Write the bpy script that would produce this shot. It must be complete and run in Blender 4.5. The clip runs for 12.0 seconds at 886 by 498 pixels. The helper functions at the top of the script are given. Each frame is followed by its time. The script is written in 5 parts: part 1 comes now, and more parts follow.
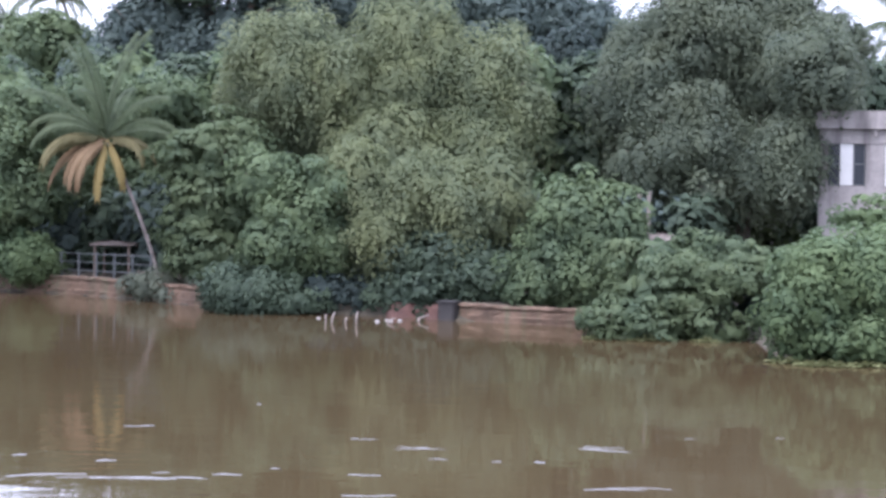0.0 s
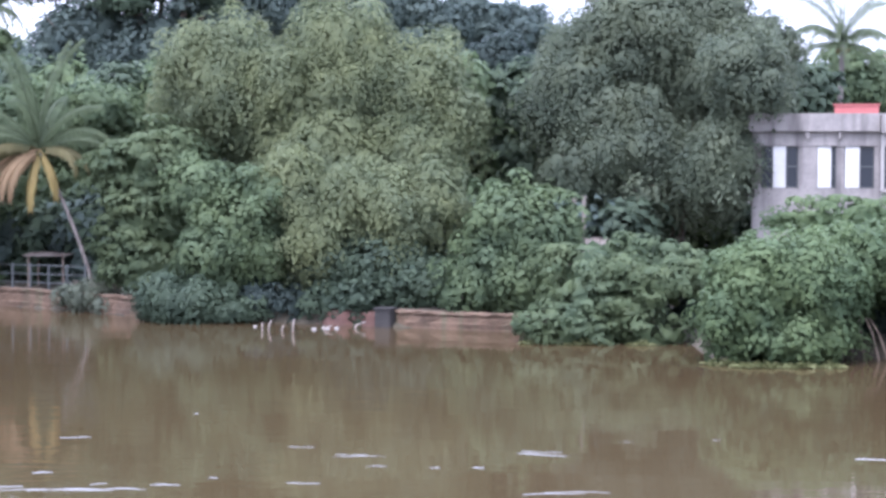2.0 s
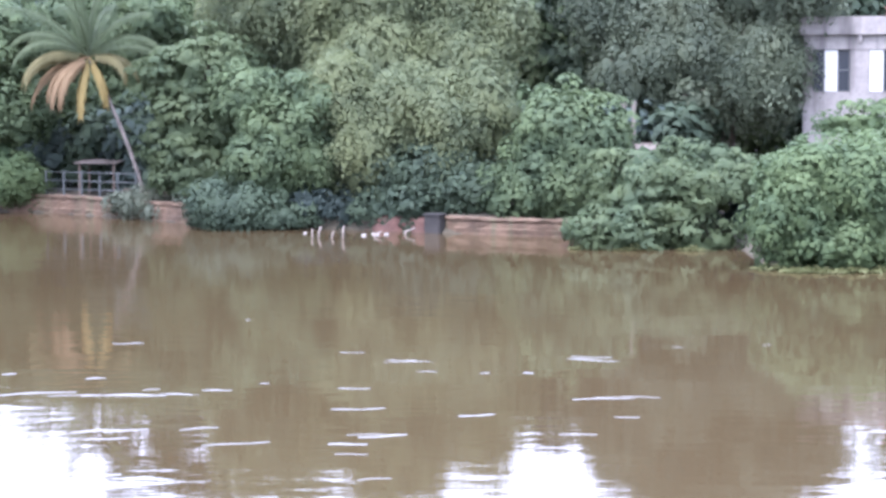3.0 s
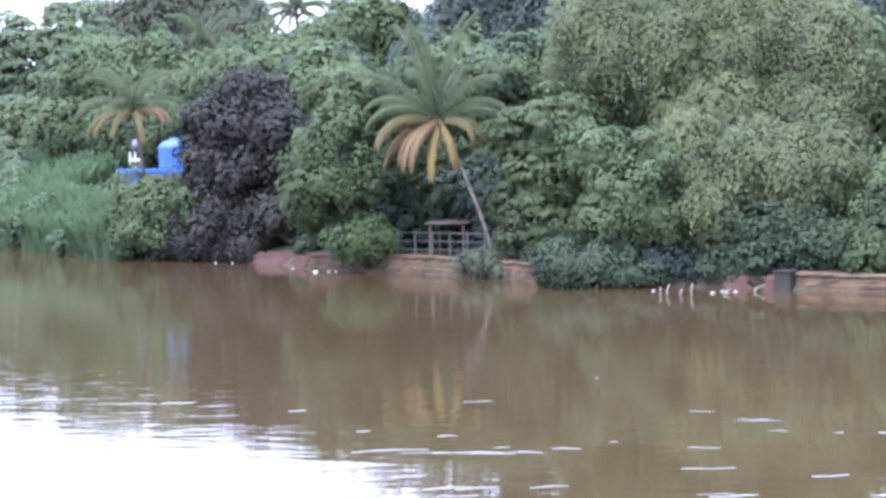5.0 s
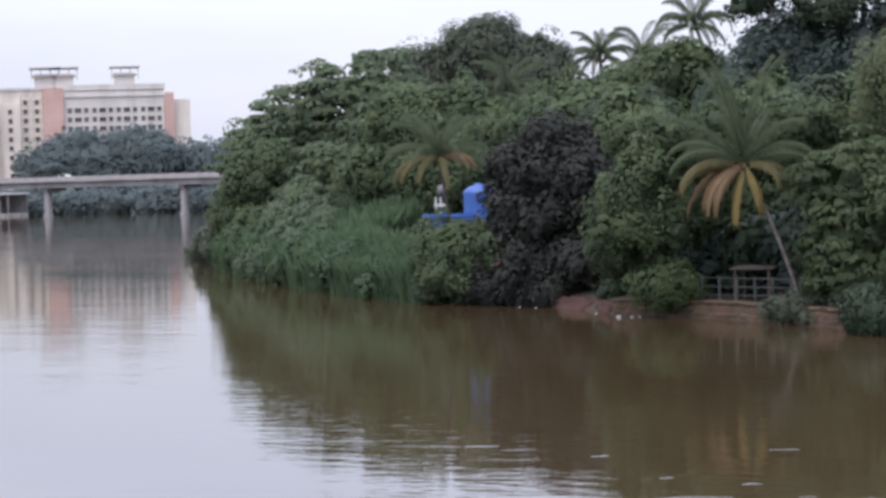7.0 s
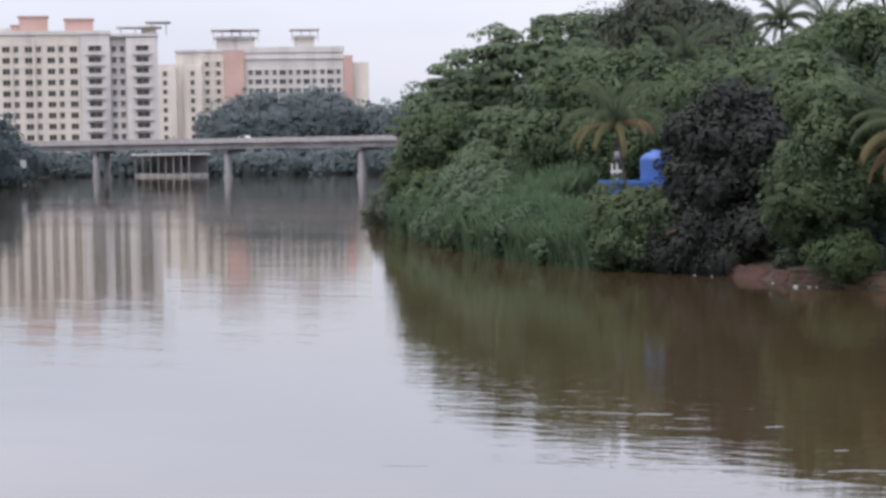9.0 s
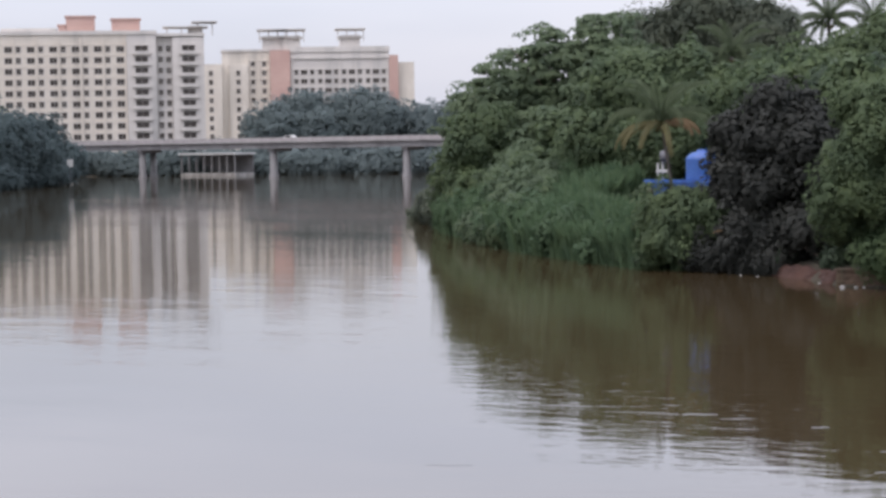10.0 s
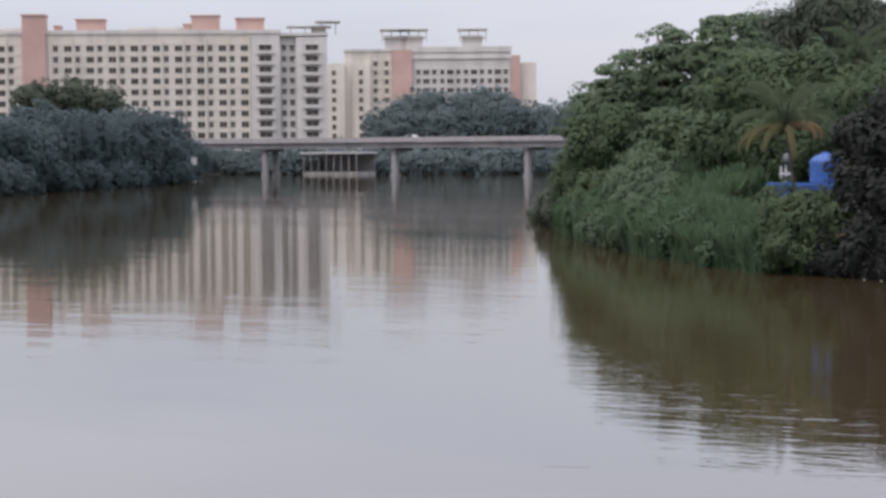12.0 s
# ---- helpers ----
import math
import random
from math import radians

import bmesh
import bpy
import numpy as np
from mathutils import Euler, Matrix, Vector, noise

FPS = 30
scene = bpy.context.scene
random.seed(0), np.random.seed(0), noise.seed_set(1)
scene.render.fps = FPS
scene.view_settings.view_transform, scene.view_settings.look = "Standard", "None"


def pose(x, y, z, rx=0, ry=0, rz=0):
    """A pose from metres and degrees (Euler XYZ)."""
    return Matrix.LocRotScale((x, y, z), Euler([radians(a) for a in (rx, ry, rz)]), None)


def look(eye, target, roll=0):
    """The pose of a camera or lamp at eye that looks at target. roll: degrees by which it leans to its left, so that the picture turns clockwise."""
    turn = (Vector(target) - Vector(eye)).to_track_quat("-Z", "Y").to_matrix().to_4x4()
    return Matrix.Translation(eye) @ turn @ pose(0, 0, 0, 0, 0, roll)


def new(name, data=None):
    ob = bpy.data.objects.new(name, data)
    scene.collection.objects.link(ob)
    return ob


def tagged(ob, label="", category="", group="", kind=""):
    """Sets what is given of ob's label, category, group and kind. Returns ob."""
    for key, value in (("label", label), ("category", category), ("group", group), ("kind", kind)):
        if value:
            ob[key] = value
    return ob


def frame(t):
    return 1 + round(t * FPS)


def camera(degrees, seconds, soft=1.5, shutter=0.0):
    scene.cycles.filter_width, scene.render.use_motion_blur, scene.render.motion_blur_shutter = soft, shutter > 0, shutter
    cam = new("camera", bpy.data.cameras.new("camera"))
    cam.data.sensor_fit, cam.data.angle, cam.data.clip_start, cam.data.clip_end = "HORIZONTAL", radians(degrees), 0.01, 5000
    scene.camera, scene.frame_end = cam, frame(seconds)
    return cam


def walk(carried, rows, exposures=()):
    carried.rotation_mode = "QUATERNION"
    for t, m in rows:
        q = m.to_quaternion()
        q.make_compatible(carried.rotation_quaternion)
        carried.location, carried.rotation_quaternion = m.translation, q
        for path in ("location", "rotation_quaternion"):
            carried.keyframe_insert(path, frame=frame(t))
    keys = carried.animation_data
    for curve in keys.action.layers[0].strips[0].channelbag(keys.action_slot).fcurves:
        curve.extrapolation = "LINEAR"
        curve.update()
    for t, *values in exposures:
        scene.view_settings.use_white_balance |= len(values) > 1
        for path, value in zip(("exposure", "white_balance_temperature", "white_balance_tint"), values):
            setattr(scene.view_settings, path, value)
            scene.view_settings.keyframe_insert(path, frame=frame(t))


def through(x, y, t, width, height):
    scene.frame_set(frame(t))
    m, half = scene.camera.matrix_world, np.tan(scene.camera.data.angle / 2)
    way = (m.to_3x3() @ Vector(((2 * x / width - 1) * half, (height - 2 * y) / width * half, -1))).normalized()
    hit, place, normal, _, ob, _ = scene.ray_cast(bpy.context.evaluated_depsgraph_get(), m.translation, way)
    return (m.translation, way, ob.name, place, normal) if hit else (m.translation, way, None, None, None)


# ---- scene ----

# ---- camera ----
cam = camera(24.57, 12.0, soft=3.1)
EYE = 8.0
ROWS = [
    (0.0, 87.032, -0.743, 0.039),
    (0.5, 87.373, -0.29, -1.299),
    (1.0, 86.544, -0.006, -2.268),
    (1.5, 87.04, 0.424, -1.859),
    (2.0, 87.225, -0.142, -1.795),
    (2.5, 85.884, -0.208, -3.442),
    (3.0, 84.577, 0.167, -0.42),
    (3.5, 83.801, 0.497, 2.679),
    (3.7, 83.913, 1.008, 3.724),
    (5.3, 87.009, 1.418, 10.307),
    (5.5, 87.506, 1.554, 11.095),
    (6.0, 89.09, 1.849, 14.757),
    (6.5, 88.5, 1.527, 16.274),
    (7.0, 87.842, 1.684, 17.816),
    (7.5, 87.802, 1.291, 19.65),
    (7.7, 87.666, 1.453, 20.37),
    (9.3, 86.961, 0.978, 23.013),
    (9.5, 87.119, 1.07, 23.178),
    (10.0, 86.977, 0.932, 24.055),
    (10.5, 87.126, 0.954, 24.563),
    (11.0, 87.281, 0.706, 25.523),
    (11.5, 87.486, 0.788, 26.562),
    (12.0, 87.031, 0.499, 27.464),
]
walk(cam, [(t, pose(0, 0, EYE, rx, ry, rz)) for t, rx, ry, rz in ROWS],
     exposures=[(0.0, 1.66, 5700, 24), (0.5, 1.7, 5700, 24), (1.0, 2.05, 5620, 24), (1.5, 2.05, 5570, 24), (2.0, 1.9, 5570, 24), (2.5, 1.7, 5680, 24), (3.0, 2.35, 5530, 24), (3.5, 2.45, 5430, 24),
                (5.5, 1.55, 5680, 22), (6.0, 0.54, 5900, 20), (7.5, 0.5, 6180, 19), (9.5, 0.38, 6350, 17.5), (12.0, 0.15, 6400, 16.5)])

# ---- sky and sun ----
world = bpy.data.worlds.new("overcast_sky")
scene.world = world
world.use_nodes = True
wn, wl = world.node_tree.nodes, world.node_tree.links
wn.clear()
sky = wn.new("ShaderNodeTexSky")
sky.sky_type, sky.sun_disc = "NISHITA", False
sky.sun_elevation, sky.sun_rotation = radians(62), radians(-150)
sky.air_density, sky.dust_density = 1.0, 4.0
sky_bg = wn.new("ShaderNodeBackground")
sky_bg.inputs["Strength"].default_value = 0.05
wl.new(sky.outputs["Color"], sky_bg.inputs["Color"])
# the cloud deck, nearly even, with soft brighter and greyer drifts
tc = wn.new("ShaderNodeTexCoord")
cmap = wn.new("ShaderNodeMapping")
cmap.inputs["Scale"].default_value = (1.5, 1.5, 7.0)
cn = wn.new("ShaderNodeTexNoise")
cn.inputs["Scale"].default_value, cn.inputs["Detail"].default_value, cn.inputs["Roughness"].default_value = 1.6, 4.0, 0.5
cr = wn.new("ShaderNodeValToRGB")
cr.color_ramp.elements[0].position, cr.color_ramp.elements[0].color = 0.3, (0.57, 0.62, 0.70, 1)
cr.color_ramp.elements[1].position, cr.color_ramp.elements[1].color = 0.7, (0.78, 0.80, 0.85, 1)
cloud_bg = wn.new("ShaderNodeBackground")
wl.new(tc.outputs["Generated"], cmap.inputs["Vector"])
wl.new(cmap.outputs["Vector"], cn.inputs["Vector"])
wl.new(cn.outputs["Fac"], cr.inputs["Fac"])
wl.new(cr.outputs["Color"], cloud_bg.inputs["Color"])
up = wn.new("ShaderNodeSeparateXYZ")
# greyer along the horizon, brighter towards the zenith
rise = wn.new("ShaderNodeFloatCurve")
rc = rise.mapping.curves[0]
rc.points[0].location, rc.points[1].location = (0.0, 0.34), (1.0, 1.0)
for at_z, glow in ((0.07, 0.365), (0.17, 0.56), (0.4, 0.68)):
    rc.points.new(at_z, glow)
rise.mapping.update()
deck = wn.new("ShaderNodeMath")
deck.operation, deck.inputs[1].default_value = "MULTIPLY", 2.12
wl.new(tc.outputs["Generated"], up.inputs["Vector"])
wl.new(up.outputs["Z"], rise.inputs["Value"])
wl.new(rise.outputs["Value"], deck.inputs[0])
wl.new(deck.outputs[0], cloud_bg.inputs["Strength"])
addsky = wn.new("ShaderNodeAddShader")
wout = wn.new("ShaderNodeOutputWorld")
wl.new(sky_bg.outputs[0], addsky.inputs[0])
wl.new(cloud_bg.outputs[0], addsky.inputs[1])
wl.new(addsky.outputs[0], wout.inputs["Surface"])

sun = new("sun", bpy.data.lights.new("sun", "SUN"))
sun.data.energy, sun.data.angle, sun.data.color = 0.95, radians(35), (1.0, 0.95, 0.86)
sun.matrix_world = look((-22, -38, 84), (0, 0, 0))


# ---- materials ----
def material(name):
    m = bpy.data.materials.new(name)
    m.use_nodes = True
    n = m.node_tree.nodes
    return m, n, m.node_tree.links, n["Principled BSDF"]


def mottled(name, dark, light, scale=1.0, rough=0.8, fine=12.0, bump=0.3, metal=0.0, stain=None, lo=0.35, hi=0.65):
    """Two scales of variation between two tones, fine relief, and optional streaked stains."""
    m, n, l, b = material(name)
    co = n.new("ShaderNodeTexCoord")
    big, small = n.new("ShaderNodeTexNoise"), n.new("ShaderNodeTexNoise")
    big.inputs["Scale"].default_value, big.inputs["Detail"].default_value = scale, 6
    small.inputs["Scale"].default_value, small.inputs["Detail"].default_value = scale * fine, 4
    mix = n.new("ShaderNodeMath")
    mix.operation = "MULTIPLY_ADD"
    mix.inputs[1].default_value = 0.35
    half = n.new("ShaderNodeMath")
    half.operation = "MULTIPLY"
    half.inputs[1].default_value = 0.65
    ramp = n.new("ShaderNodeValToRGB")
    ramp.color_ramp.elements[0].position, ramp.color_ramp.elements[0].color = lo, (*dark, 1)
    ramp.color_ramp.elements[1].position, ramp.color_ramp.elements[1].color = hi, (*light, 1)
    for t in (big, small):
        l.new(co.outputs["Object"], t.inputs["Vector"])
    l.new(big.outputs["Fac"], half.inputs[0])
    l.new(small.outputs["Fac"], mix.inputs[0])
    l.new(half.outputs[0], mix.inputs[2])
    l.new(mix.outputs[0], ramp.inputs["Fac"])
    colour = ramp.outputs["Color"]
    if stain:
        sm, sn = n.new("ShaderNodeMapping"), n.new("ShaderNodeTexNoise")
        sm.inputs["Scale"].default_value = (1.0, 1.0, 0.12)
        sn.inputs["Scale"].default_value, sn.inputs["Detail"].default_value = scale * 2.5, 5
        sr = n.new("ShaderNodeValToRGB")
        sr.color_ramp.elements[0].position, sr.color_ramp.elements[1].position = 0.5, 0.72
        sx = n.new("ShaderNodeMix")
        sx.data_type = "RGBA"
        sx.inputs["B"].default_value = (*stain, 1)
        l.new(co.outputs["Object"], sm.inputs["Vector"])
        l.new(sm.outputs["Vector"], sn.inputs["Vector"])
        l.new(sn.outputs["Fac"], sr.inputs["Fac"])
        l.new(sr.outputs["Color"], sx.inputs["Factor"])
        l.new(colour, sx.inputs["A"])
        colour = sx.outputs["Result"]
    l.new(colour, b.inputs["Base Color"])
    bp = n.new("ShaderNodeBump")
    bp.inputs["Strength"].default_value, bp.inputs["Distance"].default_value = bump, 0.05
    l.new(small.outputs["Fac"], bp.inputs["Height"])
    l.new(bp.outputs["Normal"], b.inputs["Normal"])
    b.inputs["Roughness"].default_value, b.inputs["Metallic"].default_value = rough, metal
    return m


def leafy(name, dark, light, odd=None, rough=0.6, through=0.48):
    """Leaves: each its own tone, the crown in broad drifts, with light passing through the blades."""
    m, n, l, b = material(name)
    geo, co, big = n.new("ShaderNodeNewGeometry"), n.new("ShaderNodeTexCoord"), n.new("ShaderNodeTexNoise")
    big.inputs["Scale"].default_value, big.inputs["Detail"].default_value = 0.45, 3
    l.new(co.outputs["Object"], big.inputs["Vector"])
    k = n.new("ShaderNodeMath")
    k.operation, k.inputs[1].default_value = "MULTIPLY_ADD", 0.16
    h = n.new("ShaderNodeMath")
    h.operation, h.inputs[1].default_value = "MULTIPLY", 0.8
    l.new(big.outputs["Fac"], h.inputs[0])
    l.new(geo.outputs["Random Per Island"], k.inputs[0])
    l.new(h.outputs[0], k.inputs[2])
    ramp = n.new("ShaderNodeValToRGB")
    ramp.color_ramp.elements[0].position, ramp.color_ramp.elements[0].color = 0.15, (*dark, 1)
    ramp.color_ramp.elements[1].position, ramp.color_ramp.elements[1].color = 0.8, (*light, 1)
    if odd:
        e = ramp.color_ramp.elements.new(0.9)
        e.color = (*odd, 1)
    l.new(k.outputs[0], ramp.inputs["Fac"])
    l.new(ramp.outputs["Color"], b.inputs["Base Color"])
    b.inputs["Roughness"].default_value = rough
    b.inputs["Specular IOR Level"].default_value = 0.15
    tr = n.new("ShaderNodeBsdfTranslucent")
    l.new(ramp.outputs["Color"], tr.inputs["Color"])
    mix = n.new("ShaderNodeMixShader")
    mix.inputs["Fac"].default_value = through
    l.new(b.outputs[0], mix.inputs[1])
    l.new(tr.outputs[0], mix.inputs[2])
    l.new(mix.outputs[0], n["Material Output"].inputs["Surface"])
    return m


LEAF_MID = leafy("leaf_mid_green", (0.060, 0.092, 0.061), (0.148, 0.192, 0.086))
LEAF_BAMBOO = leafy("leaf_bamboo_green", (0.096, 0.128, 0.084), (0.205, 0.228, 0.106), odd=(0.21, 0.215, 0.105))
LEAF_FRESH = leafy("leaf_fresh_green", (0.054, 0.092, 0.056), (0.152, 0.200, 0.084))
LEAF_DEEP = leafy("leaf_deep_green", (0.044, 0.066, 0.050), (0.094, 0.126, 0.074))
# near-black green: deep shade is put into the leaf colour
LEAF_SHADE = leafy("leaf_shade_blackish_green", (0.026, 0.040, 0.038), (0.054, 0.074, 0.060))
LEAF_PURPLE = leafy("leaf_purplish_dark", (0.030, 0.034, 0.031), (0.078, 0.080, 0.069), odd=(0.14, 0.135, 0.112))
LEAF_ALMOND = leafy("leaf_almond_green", (0.048, 0.076, 0.047), (0.128, 0.160, 0.074))
# greyed green; on the distant trees it carries haze in the colour
LEAF_DUSTY_HAZE = leafy("leaf_dusty_haze_green", (0.080, 0.102, 0.082), (0.150, 0.165, 0.110))
# distance haze is put into these two pale bluish leaf colours
LEAF_FAR_HAZE = leafy("leaf_distant_haze_green", (0.128, 0.160, 0.162), (0.166, 0.204, 0.196))
LEAF_BANK_HAZE = leafy("leaf_far_bank_haze_green", (0.072, 0.100, 0.104), (0.116, 0.150, 0.146))
# point and rear trees: leaf green lightened to carry some haze
LEAF_POINT = leafy("leaf_point_green", (0.082, 0.118, 0.082), (0.162, 0.208, 0.108))
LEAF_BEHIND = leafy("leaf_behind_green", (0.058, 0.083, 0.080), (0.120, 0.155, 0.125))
LEAF_REED = leafy("leaf_reed_green", (0.058, 0.100, 0.060), (0.128, 0.184, 0.090), odd=(0.17, 0.19, 0.09))
LEAF_GREY = leafy("leaf_grey_green", (0.074, 0.098, 0.074), (0.142, 0.164, 0.098))
LEAF_WEED = leafy("leaf_floating_weed", (0.108, 0.127, 0.052), (0.238, 0.244, 0.117))
FROND_GREEN = leafy("frond_green", (0.052, 0.072, 0.042), (0.112, 0.138, 0.072))
FROND_YELLOW = leafy("frond_yellowing", (0.19, 0.15, 0.06), (0.36, 0.28, 0.11))
FROND_DRY = leafy("frond_dry_brown", (0.14, 0.095, 0.055), (0.27, 0.19, 0.105))
FROND_OLIVE = leafy("frond_olive_tan", (0.095, 0.095, 0.045), (0.20, 0.175, 0.085))
BARK = mottled("bark_grey_brown", (0.06, 0.045, 0.035), (0.17, 0.13, 0.10), 1.5, 0.9, 9)
PALM_BARK = mottled("palm_bark_grey", (0.075, 0.064, 0.057), (0.16, 0.14, 0.125), 2.0, 0.85, 8)
SOIL = mottled("bank_soil", (0.022, 0.019, 0.012), (0.052, 0.043, 0.026), 0.25, 0.95, 20, 0.6)
RED_SOIL = mottled("red_laterite_soil", (0.032, 0.014, 0.010), (0.068, 0.031, 0.021), 1.2, 0.95, 9, 0.8)
LATERITE = mottled("laterite_masonry", (0.055, 0.036, 0.023), (0.13, 0.084, 0.053), 0.9, 0.95, 7, 0.8, stain=(0.08, 0.072, 0.04))
DARK_MASONRY = mottled("dark_masonry", (0.010, 0.009, 0.008), (0.028, 0.024, 0.021), 1.6, 0.8, 8, 0.6)
CONCRETE = mottled("weathered_concrete", (0.24, 0.23, 0.21), (0.42, 0.40, 0.37), 0.5, 0.9, 14, 0.3, stain=(0.14, 0.13, 0.12))
BRIDGE_GREY = mottled("bridge_concrete", (0.16, 0.155, 0.155), (0.27, 0.26, 0.255), 0.12, 0.9, 20, 0.2, stain=(0.16, 0.15, 0.15))
PARAPET = mottled("parapet_concrete", (0.27, 0.255, 0.25), (0.40, 0.37, 0.36), 0.2, 0.9, 20, 0.2, stain=(0.24, 0.22, 0.21))
CREAM = mottled("cream_render", (0.57, 0.51, 0.43), (0.71, 0.65, 0.56), 0.08, 0.85, 30, 0.1, stain=(0.46, 0.42, 0.36))
PALE = mottled("pale_grey_render", (0.51, 0.475, 0.43), (0.63, 0.59, 0.54), 0.08, 0.85, 30, 0.1, stain=(0.42, 0.40, 0.37))
TERRACOTTA = mottled("terracotta_paint", (0.44, 0.28, 0.235), (0.56, 0.38, 0.32), 0.1, 0.85, 30, 0.1)
# the house render darkened in tone for the shaded left wing
HOUSE_GREY_SHADE = mottled("house_grey_shade_render", (0.150, 0.138, 0.130), (0.25, 0.230, 0.212), 0.6, 0.9, 10, 0.2, stain=(0.085, 0.078, 0.074))
HOUSE_LIGHT = mottled("house_light_render", (0.215, 0.20, 0.188), (0.31, 0.29, 0.27), 0.6, 0.9, 12, 0.2, stain=(0.18, 0.168, 0.156))
WHITE = mottled("white_paint", (0.39, 0.385, 0.365), (0.48, 0.475, 0.45), 0.6, 0.6, 12, 0.1)
OFFWHITE = mottled("cream_paint", (0.50, 0.455, 0.385), (0.63, 0.58, 0.50), 0.4, 0.7, 12, 0.1, stain=(0.5, 0.45, 0.38))
RED_PAINT = mottled("red_sheet_paint", (0.29, 0.075, 0.07), (0.37, 0.11, 0.10), 0.7, 0.6, 10, 0.1)
BLUE_PAINT = mottled("blue_paint", (0.022, 0.075, 0.27), (0.04, 0.125, 0.37), 0.9, 0.45, 8, 0.1, stain=(0.03, 0.07, 0.28))
DARK_METAL = mottled("dark_metal", (0.06, 0.06, 0.07), (0.12, 0.12, 0.13), 2.0, 0.5, 8, 0.1)
# pipe grey darkened to hold the shade around the bank fence
FENCE_GREY = mottled("galvanised_pipe", (0.034, 0.040, 0.040), (0.066, 0.074, 0.072), 3.0, 0.5, 8, 0.1)
SHEET = mottled("rusty_sheet_roof", (0.10, 0.08, 0.065), (0.20, 0.17, 0.15), 1.0, 0.7, 8, 0.2)
ASPHALT = mottled("asphalt", (0.04, 0.04, 0.042), (0.07, 0.07, 0.07), 0.5, 0.9, 20, 0.3)
DRIFTWOOD = mottled("bleached_wood", (0.11, 0.095, 0.08), (0.22, 0.19, 0.165), 3.0, 0.85, 8, 0.3)
# indoor darkness as a near-black colour
OPENING_SHADE = mottled("dark_interior_shade", (0.02, 0.02, 0.022), (0.05, 0.048, 0.045), 0.8, 0.8, 6, 0.1)
BROWN_PANE = mottled("shaded_window_brown", (0.026, 0.022, 0.019), (0.085, 0.062, 0.045), 0.25, 0.35, 4, 0.05)

GLASS, gn, gl, gb = material("dark_window_glass")
gb.inputs["Base Color"].default_value = (0.02, 0.024, 0.03, 1)
gb.inputs["Roughness"].default_value = 0.08

# murky brown river: silt colour below, a sharp skin with long low ripples above
WATER, n_, l_, b_ = material("murky_river_water")
co_ = n_.new("ShaderNodeTexCoord")
silt = n_.new("ShaderNodeTexNoise")
silt.inputs["Scale"].default_value, silt.inputs["Detail"].default_value = 0.03, 3
silt_ramp = n_.new("ShaderNodeValToRGB")
silt_ramp.color_ramp.elements[0].color = (0.040, 0.028, 0.014, 1)
silt_ramp.color_ramp.elements[1].color = (0.055, 0.039, 0.020, 1)
l_.new(co_.outputs["Object"], silt.inputs["Vector"])
l_.new(silt.outputs["Fac"], silt_ramp.inputs["Fac"])
l_.new(silt_ramp.outputs["Color"], b_.inputs["Base Color"])
b_.inputs["Roughness"].default_value, b_.inputs["IOR"].default_value = 0.025, 1.4
wm = n_.new("ShaderNodeMapping")
wm.inputs["Rotation"].default_value = (0, 0, radians(18))
wm.inputs["Scale"].default_value = (0.5, 1.2, 1.0)
rip, swell = n_.new("ShaderNodeTexNoise"), n_.new("ShaderNodeTexNoise")
rip.inputs["Scale"].default_value, rip.inputs["Detail"].default_value = 1.6, 3
swell.inputs["Scale"].default_value, swell.inputs["Detail"].default_value = 0.22, 2
calm = n_.new("ShaderNodeTexNoise")
calm.inputs["Scale"].default_value, calm.inputs["Detail"].default_value = 0.035, 2
calm_r = n_.new("ShaderNodeMapRange")
calm_r.inputs["From Min"].default_value, calm_r.inputs["From Max"].default_value = 0.38, 0.66
calm_r.inputs["To Min"].default_value, calm_r.inputs["To Max"].default_value = 0.25, 1.0
amp = n_.new("ShaderNodeMath")
amp.operation = "MULTIPLY"
tot = n_.new("ShaderNodeMath")
tot.operation, tot.inputs[1].default_value = "MULTIPLY_ADD", 1.5
wb = n_.new("ShaderNodeBump")
wb.inputs["Strength"].default_value, wb.inputs["Distance"].default_value = 1.0, 0.012
l_.new(co_.outputs["Object"], wm.inputs["Vector"])
for t_ in (rip, swell, calm):
    l_.new(wm.outputs["Vector"], t_.inputs["Vector"])
l_.new(calm.outputs["Fac"], calm_r.inputs["Value"])
l_.new(rip.outputs["Fac"], amp.inputs[0])
l_.new(calm_r.outputs["Result"], amp.inputs[1])
l_.new(swell.outputs["Fac"], tot.inputs[0])
l_.new(amp.outputs[0], tot.inputs[2])
l_.new(tot.outputs[0], wb.inputs["Height"])
l_.new(wb.outputs["Normal"], b_.inputs["Normal"])


# ---- building helpers ----
def mesh_of(verts, faces, mat, smooth=False):
    me = bpy.data.meshes.new("mesh")
    me.from_pydata([tuple(v) for v in verts], [], [tuple(f) for f in faces])
    me.materials.append(mat)
    if smooth:
        me.polygons.foreach_set("use_smooth", [True] * len(me.polygons))
    me.update()
    return me


def quads_of(verts, mat):
    """A mesh from N x 4 x 3 corner places, each quad an island."""
    nq = len(verts)
    me = bpy.data.meshes.new("mesh")
    me.vertices.add(nq * 4)
    me.vertices.foreach_set("co", np.asarray(verts, np.float32).ravel())
    me.loops.add(nq * 4)
    me.loops.foreach_set("vertex_index", np.arange(nq * 4, dtype=np.int32))
    me.polygons.add(nq)
    me.polygons.foreach_set("loop_start", np.arange(0, nq * 4, 4, dtype=np.int32))
    me.materials.append(mat)
    me.update()
    me.validate()
    return me


